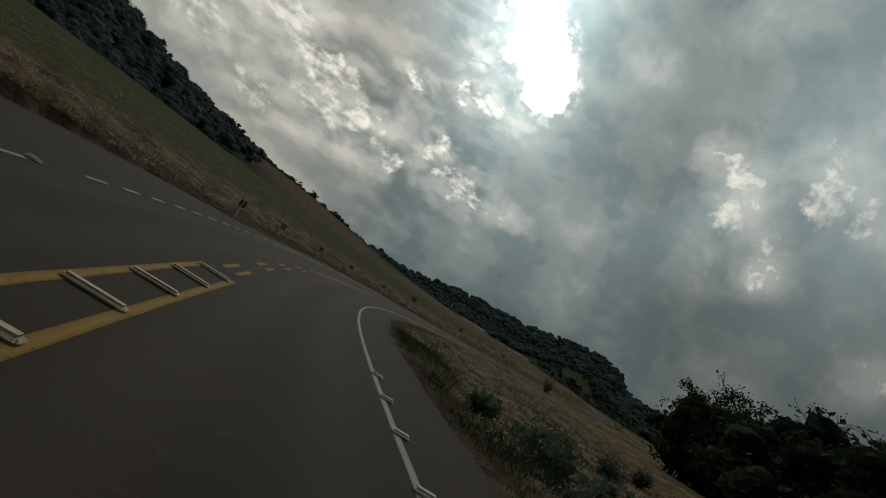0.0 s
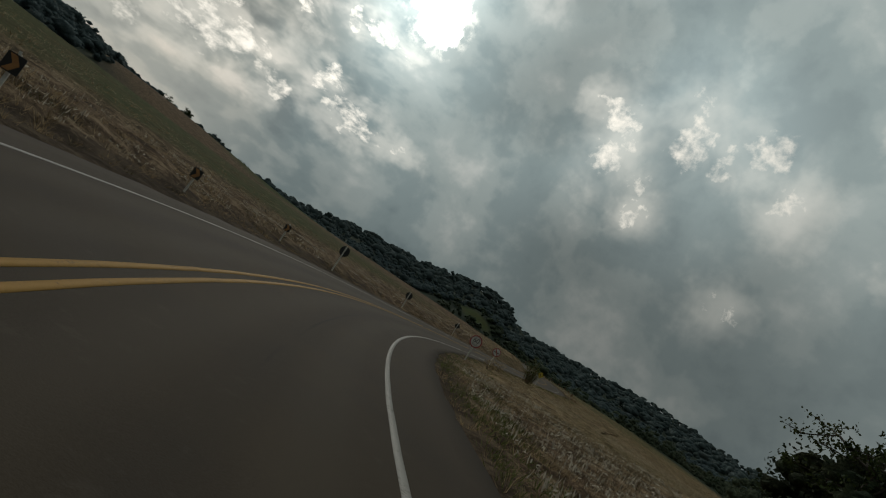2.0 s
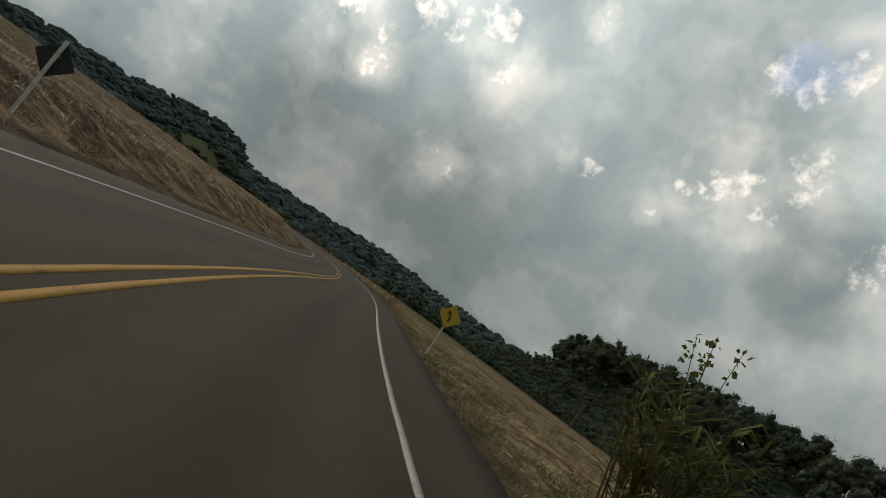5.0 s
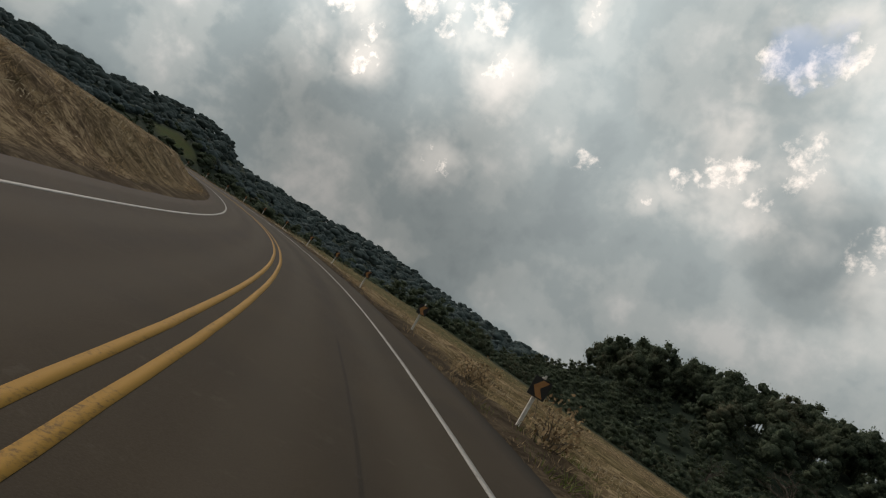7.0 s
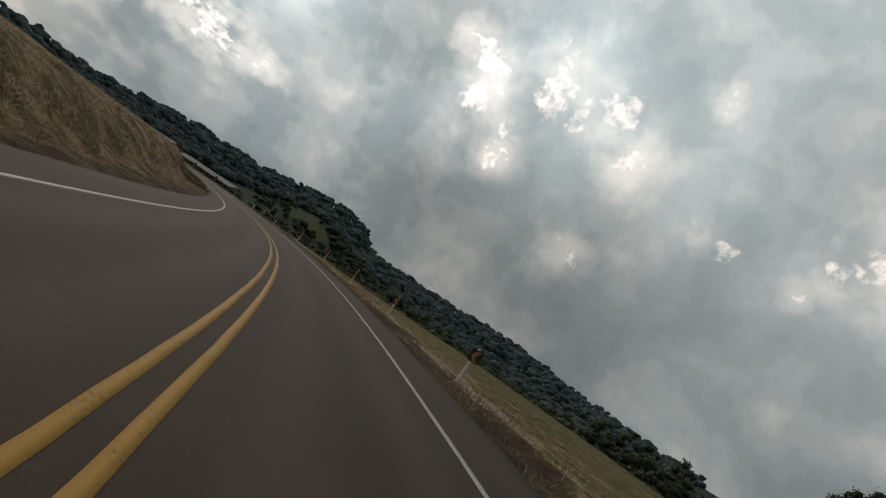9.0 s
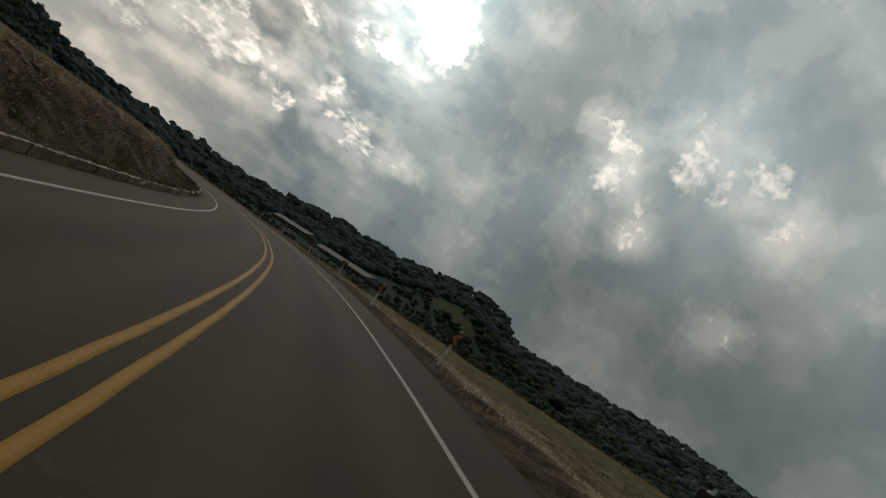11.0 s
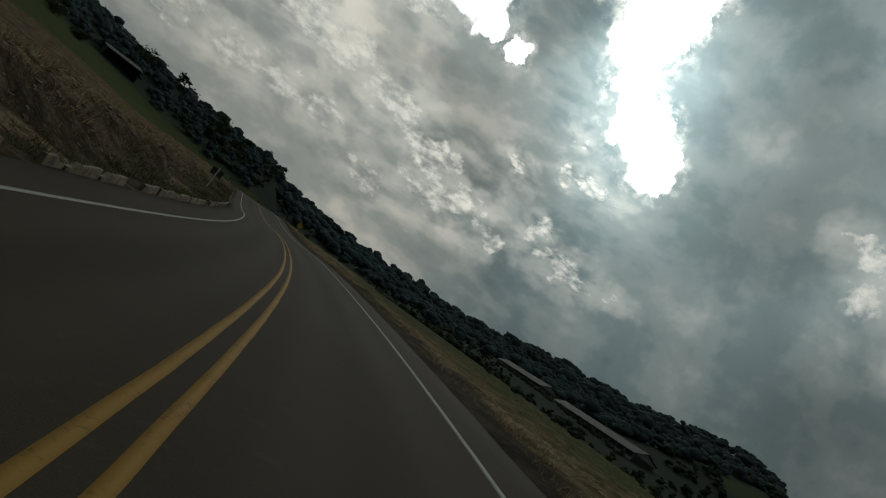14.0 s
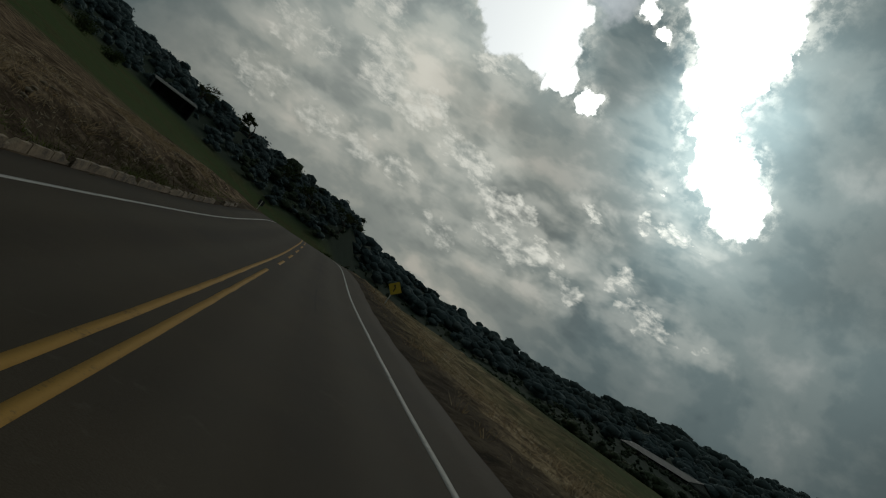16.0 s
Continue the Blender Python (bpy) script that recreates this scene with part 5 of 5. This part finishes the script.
sow("straw_litter", LITTER, 4000, 130, 490, 13.0, 45.0, M_DRYGRASS, "pale straw strewn over the stubble field", 0.7, 1.4, 1.0, 1.6, 0.8, 44)

sow("maize_stalks", BANK, 2600, -4, 75, 7.0, 24.0, M_WEED, "broken dark maize stalks standing in the litter", 0.8, 2.1, 0.8, 1.0, 1.0, 51)
sow("straw_litter", HUSKS, 5200, -4, 85, 6.6, 20.0, M_HUSK, "bleached maize husks in heaps beside the road", 0.5, 1.2, 0.8, 1.0, 1.8, 52)
sow("straw_litter", HUSKS, 3200, 236, 352, 6.9, 10.0, M_HUSK, "bleached husks and rubble beside the shoulder", 0.5, 1.1, 0.8, 1.0, 1.2, 54)
sow("straw_litter", LITTER, 2800, 375, 520, 6.0, 10.5, M_STRAW, "pale straw flecks on the verge", 0.4, 1.0, 0.8, 1.0, 1.2, 55)
sow("green_grass", BANK, 2600, -8, 34, 5.5, 8.6, M_THICKET, "dark green weeds along the ditch", 0.7, 2.2, 1.2, 1.0, 0.8, 53)


def stones(seed):
    rng = np.random.default_rng(seed)
    v = clump(rng, (0, 0, 0), (0.5, 0.36, 0.20), 0.35)
    return v, CLUMP_F


rng = np.random.default_rng(61)
STONES = [stones(300 + k) for k in range(8)]
n = 1500
s, lat = rng.uniform(282, 500, n), -rng.uniform(6.4, 10.0, n)
x, y, z = verge_height(s, lat)
scatter("rubble", STONES, x, y, z + 0.02, rng.uniform(0.08, 0.34, n), rng.uniform(0.8, 1.3, n), M_RUBBLE, "crumbled pale earth and stones on the cut bank", "rubble", rng)
n = 420
s, lat = rng.uniform(-5, 70, n), rng.uniform(5.4, 10.5, n)
x, y, z = verge_height(s, lat)
scatter("rubble", STONES, x, y, z, rng.uniform(0.06, 0.22, n), rng.uniform(0.8, 1.3, n), M_RUBBLE, "small pale stones scattered along the shoulder", "rubble", rng)

# rows of cut straw in the field on the inside of the first bend
rng = np.random.default_rng(31)
rs, rl = [], []
for k in range(25):
    lat = 10.5 + 1.3 * k
    n = 230
    ss = np.linspace(34, 138, n) + rng.uniform(-0.25, 0.25, n)
    rs.append(ss)
    rl.append(lat + rng.normal(0, 0.14, n) + 0.5 * np.sin(ss * 0.05))
rs, rl = np.concatenate(rs), np.concatenate(rl)
x, y, z = verge_height(rs, rl)
scatter("straw_rows", LITTER, x, y, z + 0.02, rng.uniform(0.7, 1.3, len(x)), np.full(len(x), 0.8), M_STRAW, "rows of pale cut straw in the field", "straw", rng)


# ---- shrubs, weeds and the cane clump ----
def shrub(seed, wide, tall, count, mat, label, leaf=0.16):
    rng = np.random.default_rng(seed)
    ob = empty("shrub", label, "shrub", "roadside shrubs")
    stems = []
    tips = []
    for k in range(9):
        a = rng.uniform(0, 2 * math.pi)
        p = np.array((0.0, 0.0, -0.1))
        q = np.array((math.cos(a) * wide * rng.uniform(0.2, 0.8), math.sin(a) * wide * rng.uniform(0.2, 0.8), tall * rng.uniform(0.5, 0.95)))
        m = (p + q) / 2 + rng.normal(size=3) * 0.08
        tube(stems, p, m, 0.018, 0.012, 4)
        tube(stems, m, q, 0.012, 0.005, 4)
        tips += [m, q]
    V = np.array(stems).reshape(-1, 3)
    st = new("stem", mesh_of("stem", V, np.arange(len(V)).reshape(-1, 4), M_BARK))
    st.parent = ob
    Q = np.concatenate([cards(rng, tips[rng.integers(0, len(tips))] + rng.normal(size=3) * wide * 0.16, (wide * 0.22, wide * 0.22, tall * 0.16), 1, leaf) for _ in range(count)]).reshape(-1, 3)
    lv = new("foliage", mesh_of("foliage", Q, np.arange(len(Q)).reshape(-1, 4), mat))
    lv.parent = ob
    return ob


rng = random.Random(9)
for k, (s_at, lat, w, h) in enumerate(((9.0, 7.6, 0.8, 0.7), (13.5, 8.4, 1.0, 0.9), (16.5, 7.2, 0.7, 0.6), (20.0, 10.5, 1.1, 0.9), (24.0, 13.0, 1.1, 1.0), (27.0, 17.0, 1.0, 0.9), (6.0, 9.5, 0.8, 0.8), (33.0, 21.0, 0.9, 0.8))):
    stand(shrub(50 + k, w, h, 900, M_FOREST, "dark green roadside bush in the ditch"), s_at, lat, rng.uniform(0, 360), -0.05)
for k, (s_at, lat, w, h) in enumerate(((188.5, 6.7, 0.8, 0.9), (190.5, 7.6, 0.9, 1.1), (195.0, 6.9, 0.8, 0.7), (196.5, 8.0, 0.7, 0.8), (101.0, 7.0, 0.7, 0.8), (104.5, 7.2, 0.9, 1.1), (107.0, 7.4, 0.7, 0.9))):
    stand(shrub(70 + k, w, h, 170, M_DRYGRASS, "dry brown weed bush on the verge", 0.12), s_at, lat, rng.uniform(0, 360), -0.05)

def cane(label):
    rng = np.random.default_rng(77)
    ob = empty("cane_clump", label, "cane")
    stems, blades = [], []
    for k in range(46):
        a, r = rng.uniform(0, 2 * math.pi), rng.uniform(0, 0.45)
        p = np.array((math.cos(a) * r, math.sin(a) * r, -0.1))
        h = rng.uniform(1.1, 2.1)
        q = p + np.array((math.cos(a) * 0.35, math.sin(a) * 0.35, h)) + rng.normal(size=3) * 0.12
        tube(stems, p, q, 0.014, 0.008, 4)
        for j in range(9):
            t = rng.uniform(0.3, 1.0)
            b = p * (1 - t) + q * t
            c = rng.uniform(0, 2 * math.pi)
            d = np.array((math.cos(c), math.sin(c), 0.55))
            L = rng.uniform(0.45, 0.85)
            w = np.array((-math.sin(c), math.cos(c), 0)) * 0.017
            m1, m2 = b + d * L * 0.5, b + d * L * np.array((1, 1, 0.35))
            blades.append([b - w, b + w, m1 + w, m1 - w])
            blades.append([m1 - w, m1 + w, m2 + w * 0.2, m2 - w * 0.2])
    for k in range(4):
        a = rng.uniform(0, 2 * math.pi)
        p = np.array((math.cos(a) * 0.2, math.sin(a) * 0.2, 1.6))
        q = p + np.array((math.cos(a) * 0.25, math.sin(a) * 0.25, 0.9))
        tube(stems, p, q, 0.008, 0.004, 4)
        for j in range(14):
            c = q - np.array((0, 0, 0.03 * j)) + rng.normal(size=3) * 0.035
            blades.append(cards(rng, c, (0.02, 0.02, 0.03), 1, 0.09)[0])
    for name, rows, mat in (("stem", stems, M_DRYGRASS), ("foliage", blades, M_GREENGRASS)):
        V = np.array(rows).reshape(-1, 3) * 1.4
        o = new(name, mesh_of(name, V, np.arange(len(V)).reshape(-1, 4), mat))
        o.parent = ob
        tagged(o, kind="stuff")
    return ob


stand(cane("tall clump of green cane with dry lower stems"), 128.5, 7.6, 20)


# ---- farm buildings in the distance ----
def barn(a, b, wide, eave, label):
    """A long low poultry house from a to b with a metal gable roof, posts and low walls; a solid dark box stands for
    the shade in its open sides.
    """
    (ax, ay), (bx, by) = a, b
    L = math.hypot(bx - ax, by - ay)
    cx, cy = (ax + bx) / 2, (ay + by) / 2
    z = float(land(np.array([cx]), np.array([cy]))[0][0])
    ob = empty("barn", label, "farm building")
    w = wide / 2
    part("body", box((wide - 0.8, L - 0.6, eave), (0, 0, eave / 2 - 0.6), 0.0), M_SHED, ob, "solid dark box for the shade in the open sides")
    for sx in (-1, 1):
        part("low_wall", box((0.2, L, 1.2), (sx * w, 0, -0.1), 0.01), M_TRIM, ob, "pale low wall")
        bm = bmesh.new()
        v = [bm.verts.new(q) for q in ((sx * (w + 0.9), -L / 2 - 0.6, eave - 0.15), (sx * (w + 0.9), L / 2 + 0.6, eave - 0.15), (0, L / 2 + 0.6, eave + wide * 0.22), (0, -L / 2 - 0.6, eave + wide * 0.22))]
        f = bm.faces.new(v if sx > 0 else v[::-1])
        e = bmesh.ops.extrude_face_region(bm, geom=[f])
        bmesh.ops.translate(bm, vec=(0, 0, 0.12), verts=[q for q in e["geom"] if isinstance(q, bmesh.types.BMVert)])
        bmesh.ops.recalc_face_normals(bm, faces=bm.faces)
        part("roof", bm, M_ROOF, ob, "pale metal roof sheet")
        n = int(L / 6)
        for k in range(n + 1):
            part("pillar", box((0.22, 0.22, eave + 0.4), (sx * (w + 0.06), -L / 2 + L * k / n, eave / 2 - 0.3), 0.01), M_TRIM, ob)
    for sy in (-1, 1):
        part("gable", prism([(-w, eave - 0.2), (w, eave - 0.2), (0, eave + wide * 0.21)], 0.15, sy * (L / 2 - 0.2)), M_TRIM, ob)
    ob.matrix_world = pose(cx, cy, z - 1.2, 0, 0, -math.degrees(math.atan2(bx - ax, by - ay)))
    return ob


barn((238, 616), (214, 688), 13, 3.0, "long low poultry house with pale metal roof in the valley")
barn((207, 704), (186, 770), 13, 3.0, "second long poultry house with pale metal roof behind the first")


def shed(label):
    ob = empty("shed", label, "farm building")
    part("roof", box((17, 10, 0.25), (0, 0, 5.0), 0.02, Matrix.Rotation(radians(9), 4, "X")), M_ROOF, ob)
    part("back_wall", box((16, 0.2, 7.0), (0, 4.4, 1.2), 0.0), M_SHED, ob, "dark back wall")
    for sx in (-1, 1):
        part("side_wall", box((0.2, 8.8, 6.6), (sx * 7.9, 0, 1.0), 0.0), M_SHED, ob)
    for k in range(5):
        part("pillar", box((0.22, 0.22, 6.2), (-8.0 + 4.0 * k, -4.4, 1.1), 0.02), M_SHED, ob)
    part("fascia", box((17, 0.15, 0.25), (0, -5.0, 4.22), 0.02), M_TRIM, ob, "pale front fascia")
    x, y = -44.0, 599.0
    z = float(land(np.array([x]), np.array([y]))[0][0])
    ob.matrix_world = pose(x, y, max(z, 15.0), 0, 0, 46)
    return ob


shed("open-fronted grey farm shed below the wooded hill")

# trees that rise over the wood beyond the green field, and bushes in front of it
for seed, x, y, h, leaves in ((101, -45, 655, 15.0, 2600), (103, -20, 652, 11.0, 1600), (105, 2, 650, 10.0, 1500), (107, 18, 652, 11.0, 1400), (109, -66, 640, 13.0, 1800)):
    plant(tree(seed, h, 0.95, leaves, "broad dark tree rising over the wood", 0.3, 0.55), x, y, seed * 40)
for seed, x, y, w, h in ((111, -38, 548, 5.0, 4.6), (113, -46, 543, 4.0, 3.6), (115, -30, 553, 3.6, 3.0), (117, 44, 588, 2.6, 2.6), (119, 50, 592, 2.0, 2.0)):
    ob = shrub(seed, w, h, 1500, M_LEAF, "large dark bush in the green field", 0.45)
    plant(ob, x, y, seed * 30, 0.1)
